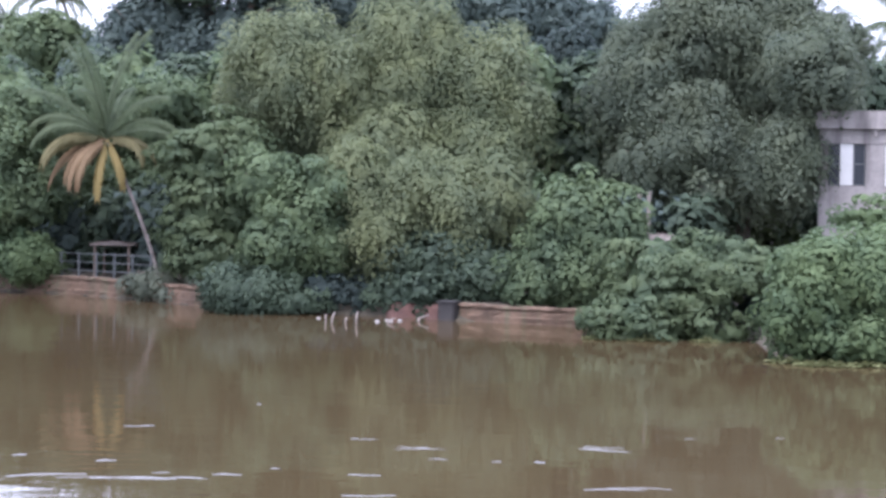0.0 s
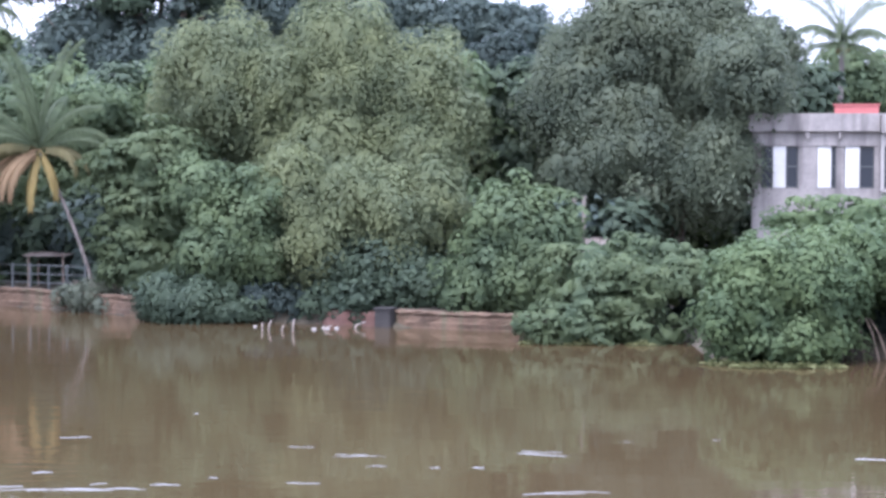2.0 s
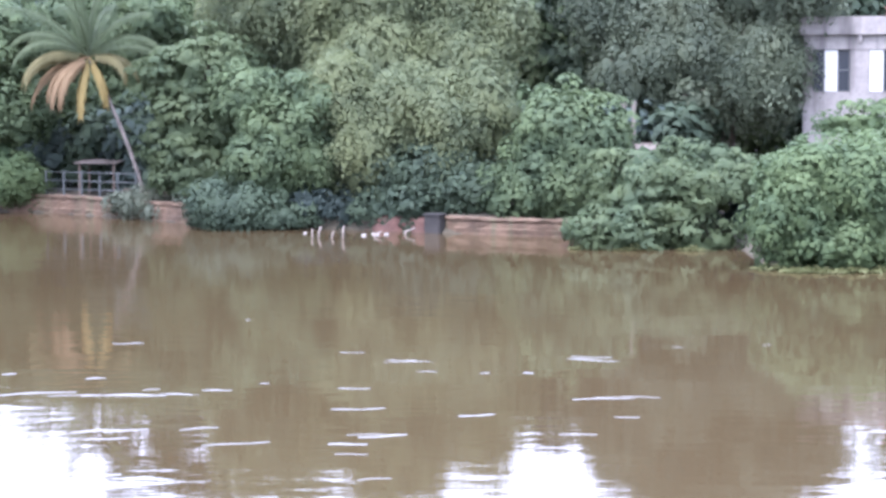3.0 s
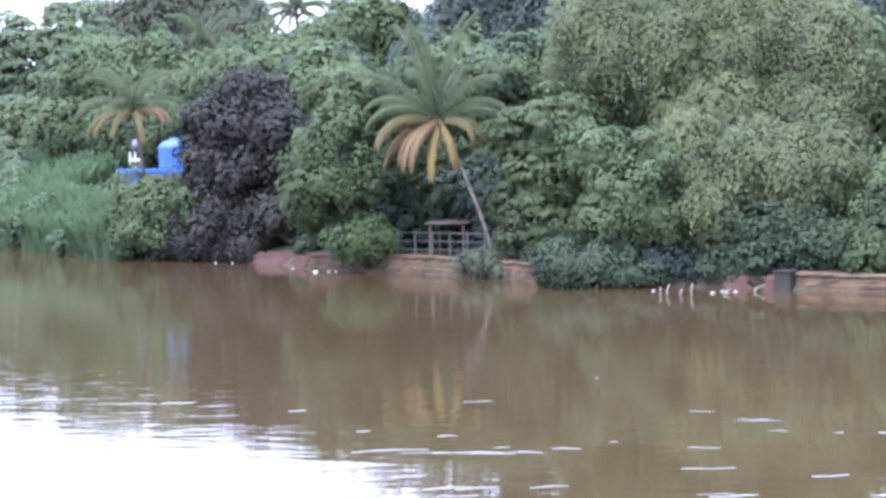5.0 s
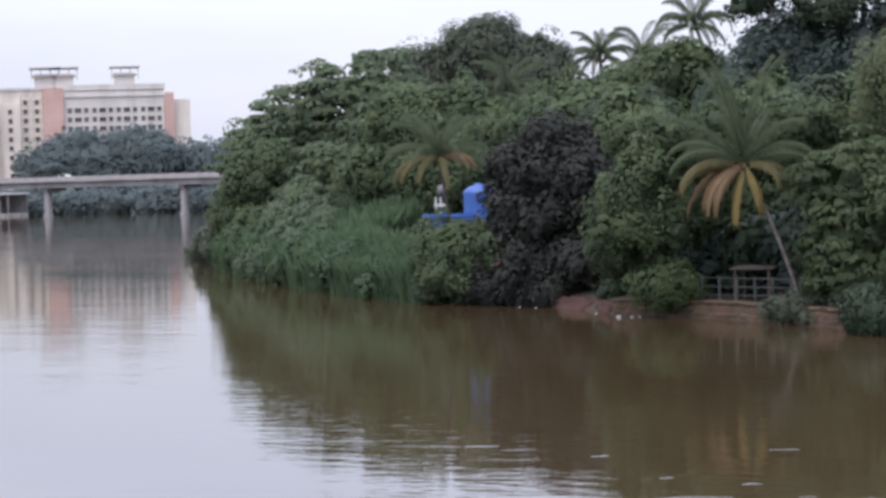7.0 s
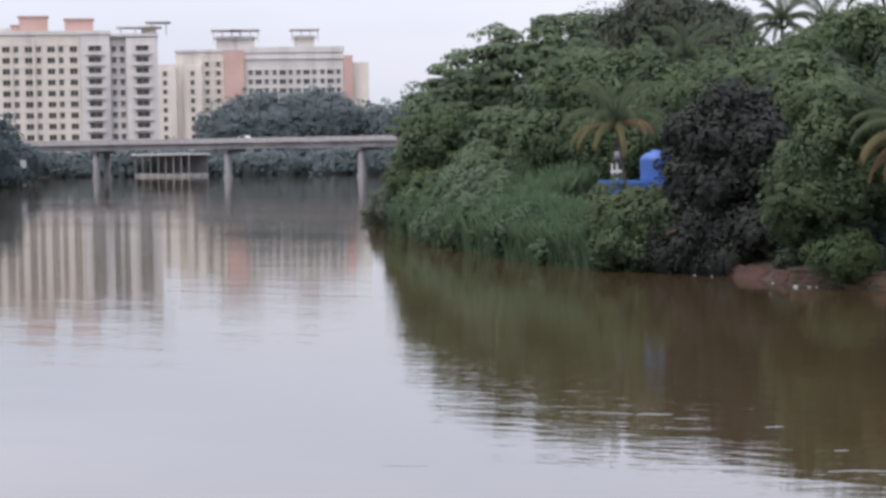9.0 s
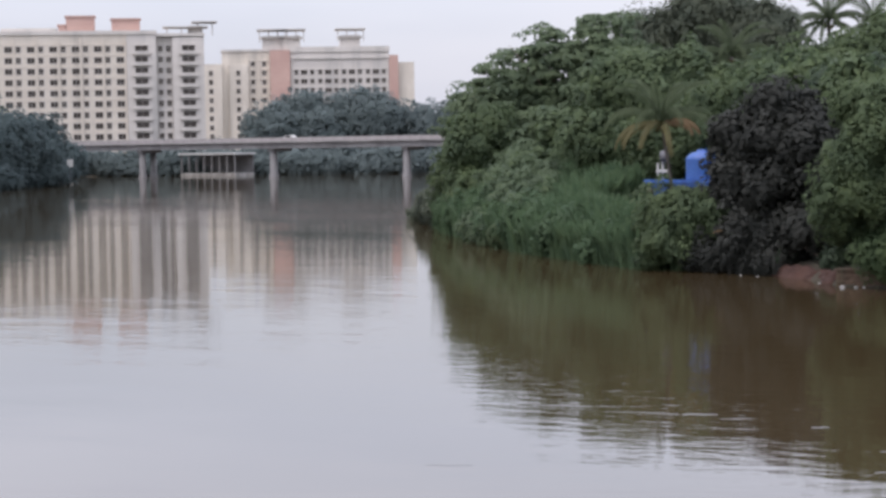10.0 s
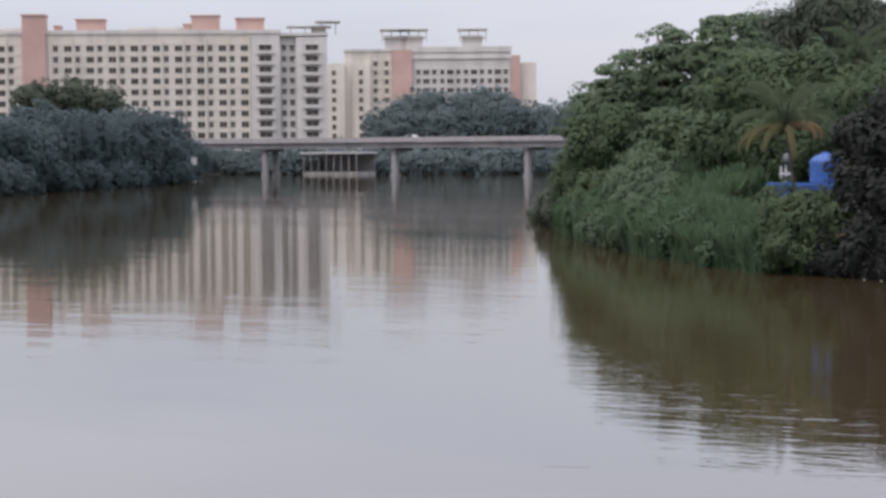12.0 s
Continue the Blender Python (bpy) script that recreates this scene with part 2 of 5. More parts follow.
def blades_of(verts, mat, normals):
    """A mesh from N x 3 x 3 corner places, each blade an island with its own soft facing."""
    nb = len(verts)
    me = bpy.data.meshes.new("mesh")
    me.vertices.add(nb * 3)
    me.vertices.foreach_set("co", np.asarray(verts, np.float32).ravel())
    me.loops.add(nb * 3)
    me.loops.foreach_set("vertex_index", np.arange(nb * 3, dtype=np.int32))
    me.polygons.add(nb)
    me.polygons.foreach_set("loop_start", np.arange(0, nb * 3, 3, dtype=np.int32))
    me.polygons.foreach_set("use_smooth", np.ones(nb, bool))
    me.materials.append(mat)
    me.update()
    me.validate()
    me.normals_split_custom_set_from_vertices(np.repeat(normals, 3, 0))
    return me


def thing(name, label, category, at=(0, 0, 0), turn=0.0, group="", kind=""):
    ob = new(name)
    ob.matrix_world = pose(*at, 0, 0, turn)
    return tagged(ob, label, category, group, kind)


def part(name, me, parent, label="", kind="", at=None):
    ob = new(name, me)
    ob.parent = parent
    if at is not None:
        ob.location = at
    return tagged(ob, label, kind=kind)


class Bits:
    """Collects boxes, tubes and lathes into one mesh."""

    def __init__(self):
        self.v, self.f = [], []

    def box(self, x0, x1, y0, y1, z0, z1, bevel=0.0):
        k = len(self.v)
        b = min(bevel, (x1 - x0) / 3, (y1 - y0) / 3)
        ring = [(x0 + b, y0), (x1 - b, y0), (x1, y0 + b), (x1, y1 - b), (x1 - b, y1), (x0 + b, y1), (x0, y1 - b), (x0, y0 + b)] if b else [(x0, y0), (x1, y0), (x1, y1), (x0, y1)]
        n = len(ring)
        self.v += [(x, y, z0) for x, y in ring] + [(x, y, z1) for x, y in ring]
        self.f += [tuple(k + i for i in range(n))[::-1], tuple(k + n + i for i in range(n))]
        self.f += [(k + i, k + (i + 1) % n, k + n + (i + 1) % n, k + n + i) for i in range(n)]
        return self

    def tube(self, pts, radii, sides=8):
        k = len(self.v)
        pts = [Vector(p) for p in pts]
        for i, p in enumerate(pts):
            d = (pts[min(i + 1, len(pts) - 1)] - pts[max(i - 1, 0)]).normalized()
            a = d.cross(Vector((0, 1, 0.01)) if abs(d.y) < 0.9 else Vector((1, 0, 0))).normalized()
            b = d.cross(a)
            for s in range(sides):
                w = 2 * math.pi * s / sides
                self.v.append(tuple(p + radii[i] * (math.cos(w) * a + math.sin(w) * b)))
        for i in range(len(pts) - 1):
            for s in range(sides):
                q = k + i * sides
                self.f.append((q + s, q + (s + 1) % sides, q + sides + (s + 1) % sides, q + sides + s))
        self.f += [tuple(k + s for s in range(sides))[::-1], tuple(k + (len(pts) - 1) * sides + s for s in range(sides))]
        return self

    def lathe(self, cx, cy, profile, sides=16):
        k = len(self.v)
        for r, z in profile:
            self.v += [(cx + r * math.cos(2 * math.pi * s / sides), cy + r * math.sin(2 * math.pi * s / sides), z) for s in range(sides)]
        for i in range(len(profile) - 1):
            q = k + i * sides
            self.f += [(q + s, q + (s + 1) % sides, q + sides + (s + 1) % sides, q + sides + s) for s in range(sides)]
        self.f += [tuple(k + s for s in range(sides))[::-1], tuple(k + (len(profile) - 1) * sides + s for s in range(sides))]
        return self

    def sheet(self, x0, x1, y0, y1, z0, z1, pitch=0.16, rise=0.035):
        """A corrugated sheet that climbs from y0 to y1, 1 cm thick."""
        k, n = len(self.v), int((x1 - x0) / pitch * 4) + 1
        for y, z in ((y0, z0), (y1, z1)):
            for dz in (0.0, -0.012):
                self.v += [(x0 + (x1 - x0) * i / (n - 1), y, z + dz + rise * math.sin(i * math.pi / 2)) for i in range(n)]
        for a, b in ((0, 2), (3, 1), (1, 0), (2, 3)):
            self.f += [(k + a * n + i, k + a * n + i + 1, k + b * n + i + 1, k + b * n + i) for i in range(n - 1)]
        return self

    def mesh(self, mat, smooth=False):
        return mesh_of(self.v, self.f, mat, smooth)


# ---- ground and river ----
# the waterline, round the river: the leafy bank, the far end behind the bridge, the other bank
SHORE = [(140, -400), (90, -60), (62, 30), (40, 62), (27, 70), (22, 77.5), (15.5, 78), (12.8, 80.5), (13, 87), (7.5, 87.8), (5.7, 89.8), (0.6, 91.8),
         (-1.5, 93.2), (-6, 94.6), (-10, 96), (-12, 98.2), (-19, 104.4), (-24.4, 106.5), (-29, 113.2), (-34.5, 117.6), (-40, 120), (-53, 133),
         (-71.5, 160.5), (-88, 193), (-86, 215), (-110, 300), (-165, 425), (-176, 470), (-225, 482), (-280, 472), (-322, 466), (-325, 440),
         (-292, 402), (-258, 379), (-248, 350), (-240, 320), (-231, 290), (-222, 262), (-210, 150), (-210, -60), (-230, -400)]


def shore_distance(px, py):
    """Metres from the waterline, positive on land."""
    px, py = np.asarray(px, float), np.asarray(py, float)
    best, inside = np.full(px.shape, 1e9), np.zeros(px.shape, bool)
    for (ax, ay), (bx, by) in zip(SHORE, SHORE[1:] + SHORE[:1]):
        dx, dy = bx - ax, by - ay
        t = np.clip(((px - ax) * dx + (py - ay) * dy) / (dx * dx + dy * dy), 0, 1)
        best = np.minimum(best, np.hypot(px - ax - t * dx, py - ay - t * dy))
        if dy:
            inside ^= ((ay > py) != (by > py)) & (px < ax + (py - ay) / dy * dx)
    return np.where(inside, -best, best)


def ground_z(px, py):
    d = shore_distance(px, py)
    px, py = np.asarray(px, float), np.asarray(py, float)
    rise = np.interp(d, [-6, -0.6, 0.4, 1.2, 6, 16, 60, 400], [-2.2, -0.7, 0.45, 0.75, 1.15, 1.7, 2.0, 3.0])
    point = np.clip((-35 - px) / 6, 0, 1) * np.clip((260 - py) / 40, 0, 1) * np.interp(d, [0, 1, 9, 25], [0, 0.1, 2.6, 3.2])
    return rise + point + np.where(d > 0, 0.12 * np.sin(px * 0.9 + py * 0.37) * np.cos(py * 0.8 - px * 0.21), 0)


def build_ground():
    xs = np.concatenate([[-3000, -1800, -1000, -700, -500], np.arange(-420, -100, 10), np.arange(-100, 45, 1.0), np.arange(45, 160, 10), [240, 400, 800, 1600, 3000]])
    ys = np.concatenate([[-2000, -1000, -500, -250, -100, 0], np.arange(20, 68, 8), np.arange(68, 205, 1.0), np.arange(205, 640, 10), [700, 900, 1300, 2000, 3500]])
    gx, gy = np.meshgrid(xs, ys)
    gz = ground_z(gx, gy)
    v = np.stack([gx, gy, gz], -1).reshape(-1, 3)
    nx, ny = len(xs), len(ys)
    i, j = np.meshgrid(np.arange(nx - 1), np.arange(ny - 1))
    a = (j * nx + i).ravel()
    f = np.stack([a, a + 1, a + nx + 1, a + nx], -1)
    tagged(new("ground", mesh_of(v, f, SOIL, True)), "brown earth bank with damp soil and leaf litter", "ground", kind="structure")


build_ground()
tagged(new("water", mesh_of([(-420, -400, 0), (150, -400, 0), (150, 640, 0), (-420, 640, 0)], [(0, 1, 2, 3)], WATER)),
       "still murky brown river water with faint ripples", "water", kind="structure")


def retaining_wall(points, top, label):
    """A worn masonry wall along the waterline, with an uneven face and a coping."""
    rng = random.Random(len(points) * 7)
    pts = []
    for (ax, ay), (bx, by) in zip(points, points[1:]):
        k = max(2, int(math.hypot(bx - ax, by - ay) / 0.35))
        pts += [(ax + (bx - ax) * i / k, ay + (by - ay) * i / k) for i in range(k)]
    pts.append(points[-1])
    levels = [(-0.8, 0.0), (0.05, 0.05), (0.28, 0.0), (0.3, 0.06), (top * 0.62, 0.03), (top * 0.68, 0.09), (top - 0.12, 0.06), (top - 0.1, -0.03), (top, 0.0), (top, 0.55), (0.2, 0.6)]
    v, f = [], []
    for i, (x, y) in enumerate(pts):
        a, b = pts[max(i - 1, 0)], pts[min(i + 1, len(pts) - 1)]
        d = Vector((b[0] - a[0], b[1] - a[1], 0)).normalized()
        back = Vector((-d.y, d.x, 0))
        if back.y < 0:
            back = -back
        for z, o in levels:
            v.append(tuple(Vector((x, y, z + rng.uniform(-0.03, 0.03))) + back * (o + rng.uniform(-0.035, 0.035))))
    m = len(levels)
    for i in range(len(pts) - 1):
        f += [(i * m + q, (i + 1) * m + q, (i + 1) * m + q + 1, i * m + q + 1) for q in range(m - 1)]
    tagged(new("retaining_wall", mesh_of(v, f, LATERITE)), label, "wall", kind="structure")


retaining_wall([(-25.0, 106.9), (-19, 104.3), (-15, 101), (-11.2, 97.4)], 0.95, "low reddish laterite retaining wall along the water")
pier = thing("masonry_pier", "dark masonry pier at the end of a wall", "pier", (0.28, 92.0, 0), -30)
part("shaft", Bits().box(-0.4, 0.4, -0.3, 0.4, -1.0, 0.8, 0.05).mesh(DARK_MASONRY), pier)
part("cap", Bits().box(-0.45, 0.45, -0.35, 0.45, 0.8, 0.88, 0.04).mesh(DARK_MASONRY), pier)
retaining_wall([(0.75, 91.9), (3, 90.6), (6.2, 89.4)], 0.78, "short reddish laterite retaining wall at the waterline")


# ---- plants ----
def unit(a):
    return a / np.maximum(np.linalg.norm(a, axis=1, keepdims=True), 1e-9)


def leaf_quads(rng, c, nrm, length, width, droop):
    """One folded blade for each place c, facing about nrm, its tip pulled down by droop."""
    n = len(c)
    nn = unit(unit(nrm) + rng.normal(0, 0.22, (n, 3)))
    d = rng.normal(0, 1, (n, 3))
    d[:, 2] -= droop
    d = unit(d - nn * (d * nn).sum(1, keepdims=True))
    s = unit(np.cross(d, nn))
    ln = (length * rng.uniform(0.65, 1.3, n))[:, None]
    wd = ln * width * 0.5
    lift = nn * wd * 0.35
    return np.stack([c - d * ln * 0.5, c + s * wd + lift, c + d * ln * 0.5, c - s * wd + lift], 1)


def leaf_blades(rng, c, nrm, length, width, droop):
    """One pointed blade for each place c, facing about nrm, its tip pulled down by droop."""
    n = len(c)
    nn = unit(unit(nrm) + rng.normal(0, 0.12, (n, 3)))
    d = rng.normal(0, 1, (n, 3))
    d[:, 2] -= droop
    d = unit(d - nn * (d * nn).sum(1, keepdims=True))
    s = np.cross(d, nn)
    ln = (length * rng.uniform(0.65, 1.3, n))[:, None]
    wd = ln * width * 0.55
    return np.stack([c - d * ln * 0.38 - s * wd, c - d * ln * 0.38 + s * wd, c + d * ln * 0.62], 1)


def crown_blades(rng, lobes, style, leaf, clump, density):
    """Leaves in many rounded clumps over the skin of uneven lobes, with a looser fill inside: blades and their soft facing."""
    squash, droop, width = {"broad": (0.8, 0.5, 0.85), "bamboo": (0.85, 1.6, 0.7), "layered": (0.42, 0.3, 0.8), "fine": (0.8, 0.9, 0.75)}[style]
    hang = {"broad": 0.25, "bamboo": 0.95, "layered": 0.1, "fine": 0.6}[style]
    grown = []
    for cx, cy, cz, rx, ry, rz in lobes:
        if max(rx, rz) < 2.1 or style == "layered" or leaf > 0.68:
            grown.append((cx, cy, cz, rx, ry, rz))
            continue
        grown.append((cx, cy, cz, rx * 0.74, ry * 0.74, rz * 0.74))
        for j in range(11):
            u = unit(rng.normal(0, 1, (1, 3)))[0]
            if u[2] < -0.5:
                u[2] = -u[2]
            r = rng.uniform(0.32, 0.5)
            s = min(rx, rz, 3.2) * r
            grown.append((cx + u[0] * rx * 0.68, cy + u[1] * ry * 0.68, cz + u[2] * rz * 0.68, s * 1.15, s, s * (1.25 if style == "bamboo" else 0.95)))
    lobes = grown
    lob = np.array(lobes, float)
    out, face = [], []
    for cx, cy, cz, rx, ry, rz in lobes:
        area = 4 * math.pi * (((rx * ry) ** 1.6 + (rx * rz) ** 1.6 + (ry * rz) ** 1.6) / 3) ** (1 / 1.6)
        k = max(8, int(area / (clump * clump * 1.25)))
        u = unit(rng.normal(0, 1, (k, 3)))
        reach = 0.74 + 0.32 * rng.random(k) + np.where(rng.random(k) < 0.15, 0.1 if style == "layered" else 0.26, 0)
        pc = np.array([cx, cy, cz]) + u * np.array([rx, ry, rz]) * reach[:, None]
        if style == "layered":
            step = clump * 1.05
            pc[:, 2] = np.round(pc[:, 2] / step) * step + rng.normal(0, 0.24, k)
        q = ((pc[:, None, :] - lob[None, :, :3]) / lob[None, :, 3:]) ** 2
        keep = (q.sum(2) < 0.4).sum(1) == 0
        pc, u = pc[keep], u[keep]
        k = len(pc)
        if k:
            rad = clump * rng.uniform(0.4, 1.35, k)
            m = max(10, int(density * (clump / leaf) ** 2 * 0.8))
            dirs = unit(rng.normal(0, 1, (k * m, 3)) + np.repeat(u, m, 0) * 0.5 + np.array([0, 0, 0.45]))
            stretch = np.exp(rng.normal(0, 0.3, (k, 3)))
            depth = (rng.random(k * m) ** (0.12 if style == "broad" else 0.07))[:, None]
            pos = np.repeat(pc, m, 0) + dirs * np.repeat(rad[:, None] * stretch, m, 0) * depth * np.array([1, 1, squash])
            pos[:, 2] -= (1 - dirs[:, 2]) * rng.random(k * m) * hang * np.repeat(rad, m)
            out.append(leaf_blades(rng, pos, dirs + np.array([0, 0, 0.3]), leaf, width, droop))
            face.append(unit(dirs * 0.55 + np.repeat(u, m, 0) * 0.75 + np.array([0, 0, 0.12]) + rng.normal(0, 0.1, (k * m, 3))))
            if style != "layered":
                # stray leaves between the clumps, so that they run into one another
                n = int(k * m * 0.22)
                w = unit(rng.normal(0, 1, (n, 3)))
                pos = np.array([cx, cy, cz]) + w * np.array([rx, ry, rz]) * rng.normal(0.96, 0.13, (n, 1)) + rng.normal(0, 0.2, (n, 3))
                free = (((pos[:, None, :] - lob[None, :, :3]) / lob[None, :, 3:]) ** 2).sum(2).min(1) > 0.45
                out.append(leaf_blades(rng, pos[free], w[free] + np.array([0, 0, 0.3]), leaf, width, droop))
                face.append(unit(w[free] + np.array([0, 0, 0.15]) + rng.normal(0, 0.15, (int(free.sum()), 3))))
        inner = int(area * 1.1 / (leaf * leaf * 4.5))
        w = unit(rng.normal(0, 1, (inner, 3)))
        pos = np.array([cx, cy, cz]) + w * np.array([rx, ry, rz]) * rng.uniform(0.55, 0.86, (inner, 1))
        out.append(leaf_blades(rng, pos, w, leaf * 3.0, 0.8, droop))
        face.append(w)
        if style in ("bamboo", "fine"):
            # loose sprays that hang out of the skin, fringing the outline
            n, m = int(area * (1.2 if style == "bamboo" else 1.0)), 20
            w = unit(rng.normal(0, 1, (n, 3)) + np.array([0, 0, 0.35]))
            start = np.array([cx, cy, cz]) + w * np.array([rx, ry, rz]) * rng.uniform(0.8, 1.18, (n, 1))
            reach, fall = rng.uniform(0.2, 0.9, (n, 1, 1)), rng.uniform(0.7, 2.3, (n, 1, 1))
            t = np.linspace(0, 1, m)[None, :, None]
            flat = unit(w * np.array([1, 1, 0.25]))[:, None, :]
            pos = start[:, None, :] + flat * reach * t + np.array([0, 0, 1.0]) * (0.55 * fall * t - fall * 1.35 * t * t) + rng.normal(0, 0.07, (n, m, 3))
            aim = np.repeat(unit(w + np.array([0, 0, 0.25])), m, 0)
            out.append(leaf_blades(rng, pos.reshape(-1, 3), aim, leaf * 1.5, 0.36, 2.4))
            face.append(unit(aim + rng.normal(0, 0.2, aim.shape)))
    return np.concatenate(out), np.concatenate(face)


def limbs(rng, base, lobes, girth):
    """A tapered trunk with a crook, and a limb into each lobe."""
    b = Bits()
    base = Vector(base)
    mean = sum((Vector(l[:3]) for l in lobes), Vector()) / len(lobes)
    low = min(l[2] - l[5] * 0.4 for l in lobes)
    fork = Vector((base.x * 0.6 + mean.x * 0.4, base.y * 0.6 + mean.y * 0.4, max(base.z + 0.4, min(low, base.z + (mean.z - base.z) * 0.7))))
    mid = (base + fork) / 2 + Vector((rng.uniform(-0.25, 0.25), rng.uniform(-0.2, 0.2), 0))
    b.tube([base - Vector((0, 0, 0.4)), base + Vector((0, 0, 0.15)), mid, fork], [girth * 1.5, girth * 1.1, girth * 0.9, girth * 0.75])
    for l in lobes:
        c = Vector(l[:3])
        m = fork.lerp(c, 0.5) + Vector((rng.uniform(-0.4, 0.4), rng.uniform(-0.4, 0.4), rng.uniform(0, 0.5)))
        b.tube([fork - Vector((0, 0, 0.2)), m, c, c + Vector((rng.uniform(-1, 1) * l[3] * 0.5, rng.uniform(-1, 1) * l[4] * 0.4, l[5] * 0.6))], [girth * 0.6, girth * 0.42, girth * 0.25, girth * 0.08], 6)
        for _ in range(4):
            e = c + Vector((rng.uniform(-1, 1) * l[3], rng.uniform(-1, 1) * l[4], rng.uniform(-0.4, 0.9) * l[5])) * 0.85
            b.tube([m, (m + e) / 2 + Vector((0, 0, 0.3)), e], [girth * 0.25, girth * 0.16, girth * 0.05], 5)
    return b


def leaf_crown(rng, lobes, mat, style, leaf, clump, density):
    blades, facing = crown_blades(rng, lobes, style, leaf, clump, density)
    return blades_of(blades, mat, facing)


SEED = [10]


def tree(base, lobes, mat, label, style="broad", leaf=0.3, clump=0.9, density=9.0, girth=0.22, name="tree", category="tree", group="", fine=None):
    SEED[0] += 1
    if fine is None:
        fine = 0.66 if style in ("bamboo", "fine") else 0.72
    rng = np.random.default_rng(SEED[0])
    bx, by = base
    bz = float(ground_z(bx, by))
    t = thing(name, label, category, (bx, by, bz), group=group)
    local = [(x - bx, y - by, z - bz, rx, ry, rz) for x, y, z, rx, ry, rz in lobes]
    part("trunk" if name == "tree" else "stem", limbs(random.Random(SEED[0]), (0, 0, 0), local, girth).mesh(BARK, True), t)
    part("crown" if name == "tree" else "foliage", leaf_crown(rng, local, mat, style, leaf * fine, clump, density), t)
    return t


def frond_mesh(rng, length, rise, droop, mat, leaflet=0.75, pairs=46, broad=0.05):
    """A coconut frond along +x from the origin: an arched midrib with hanging leaflets on both sides."""
    pts, ang, p = [], rise, Vector((0, 0, 0))
    steps = 12
    for i in range(steps + 1):
        pts.append(p.copy())
        p = p + Vector((math.cos(ang), 0, math.sin(ang))) * length / steps
        ang -= droop / steps * (0.5 + 1.0 * i / steps)
    b = Bits().tube(pts, [0.05 * (1 - 0.85 * i / steps) for i in range(steps + 1)], 5)
    v, f = b.v, b.f
    for i in range(pairs):
        t = 0.12 + 0.87 * i / pairs
        q = t * steps
        a = pts[int(q)].lerp(pts[min(int(q) + 1, steps)], q % 1)
        along = (pts[min(int(q) + 1, steps)] - pts[int(q)]).normalized()
        ln = leaflet * (0.45 + 0.75 * math.sin(math.pi * min(1, t * 0.85 + 0.12))) * rng.uniform(0.85, 1.15)
        for s in (-1, 1):
            side = Vector((0, s, 0))
            d1 = (side * 0.7 + along * 0.6 + Vector((0, 0, -0.5))).normalized()
            d2 = (side * 0.25 + along * 0.4 + Vector((0, 0, -1.1))).normalized()
            w = along * broad
            m1, m2 = a + d1 * ln * 0.45, a + d1 * ln * 0.45 + d2 * ln * 0.6
            k = len(v)
            v += [tuple(a - w * 0.6), tuple(a + w * 0.6), tuple(m1 + w), tuple(m1 - w), tuple(m2)]
            f += [(k, k + 1, k + 2, k + 3), (k + 3, k + 2, k + 4)]
    return mesh_of(v, f, mat)


def coconut_palm(base, hub, label, length, plan, trunk_radius=0.115, nuts=6, bend=0.3, broad=0.026):
    """plan: rows of (count, rise degrees, droop degrees, material, part label, azimuth from, azimuth to, reach)."""
    SEED[0] += 1
    rng = random.Random(SEED[0])
    bx, by = base
    bz = float(ground_z(bx, by))
    t = thing("coconut_palm", label, "palm tree", (bx, by, bz))
    h = Vector(hub) - Vector((bx, by, bz))
    pts, rad = [], []
    for i in range(15):
        u = i / 14
        pts.append(Vector((h.x * (u ** (1 + bend)), h.y * u, h.z * u - (0.35 if i == 0 else 0))))
        rad.append(trunk_radius * (1.45 - 0.8 * u if u < 0.12 else 1.2 - 0.35 * u) * (1.06 if i % 2 else 0.97))
    part("trunk", Bits().tube(pts, rad, 10).mesh(PALM_BARK, True), t)
    for count, rise, droop, mat, plabel, a0, a1, reach in plan:
        for i in range(count):
            az = a0 + (a1 - a0) * (i + rng.uniform(0.2, 0.8)) / count
            me = frond_mesh(rng, length * reach * rng.uniform(0.88, 1.1), radians(rise + rng.uniform(-7, 7)), radians(droop + rng.uniform(-10, 10)), mat, 0.14 * length, broad=broad * (1.0 if mat is FROND_GREEN else 1.6))
            ob = part("frond", me, t, plabel)
            ob.matrix_local = Matrix.Translation(h) @ pose(0, 0, 0, rng.uniform(-12, 12), 0, az)
    for i in range(nuts):
        a = 2 * math.pi * i / nuts
        c = h + Vector((0.3 * math.cos(a), 0.3 * math.sin(a), -0.28 - 0.12 * (i % 2)))
        part("coconut", Bits().lathe(c.x, c.y, [(0.01, c.z - 0.15), (0.08, c.z - 0.12), (0.13, c.z), (0.1, c.z + 0.1), (0.02, c.z + 0.14)], 8).mesh(FROND_OLIVE, True), t)
    return t


def shrub(base, lobes, mat, label, style="broad", leaf=0.22, clump=0.6, density=10.0, group=""):
    return tree(base, lobes, mat, label, style, leaf, clump, density, 0.06, "shrub", "bush", group)


# the leafy bank, from the house end to the point
shrub((15, 77.3), [(15.1, 77, 2.4, 2.7, 2.2, 2.4), (14.1, 76.6, 1.4, 1.6, 1.6, 1.4), (16.3, 76.8, 2.9, 1.7, 1.7, 1.7), (15.7, 76.3, 1.0, 2.0, 1.4, 0.9)], LEAF_FRESH,
      "large rounded fresh-green shrub overhanging the water", leaf=0.26)
shrub((18.6, 79), [(18.4, 79, 3.6, 2.2, 1.8, 1.5), (20.6, 79, 3.4, 2, 1.8, 1.5), (17.8, 79.5, 2.2, 2.0, 1.0, 1.4)], LEAF_FRESH, "spreading green shrub with open shady underside", leaf=0.26)
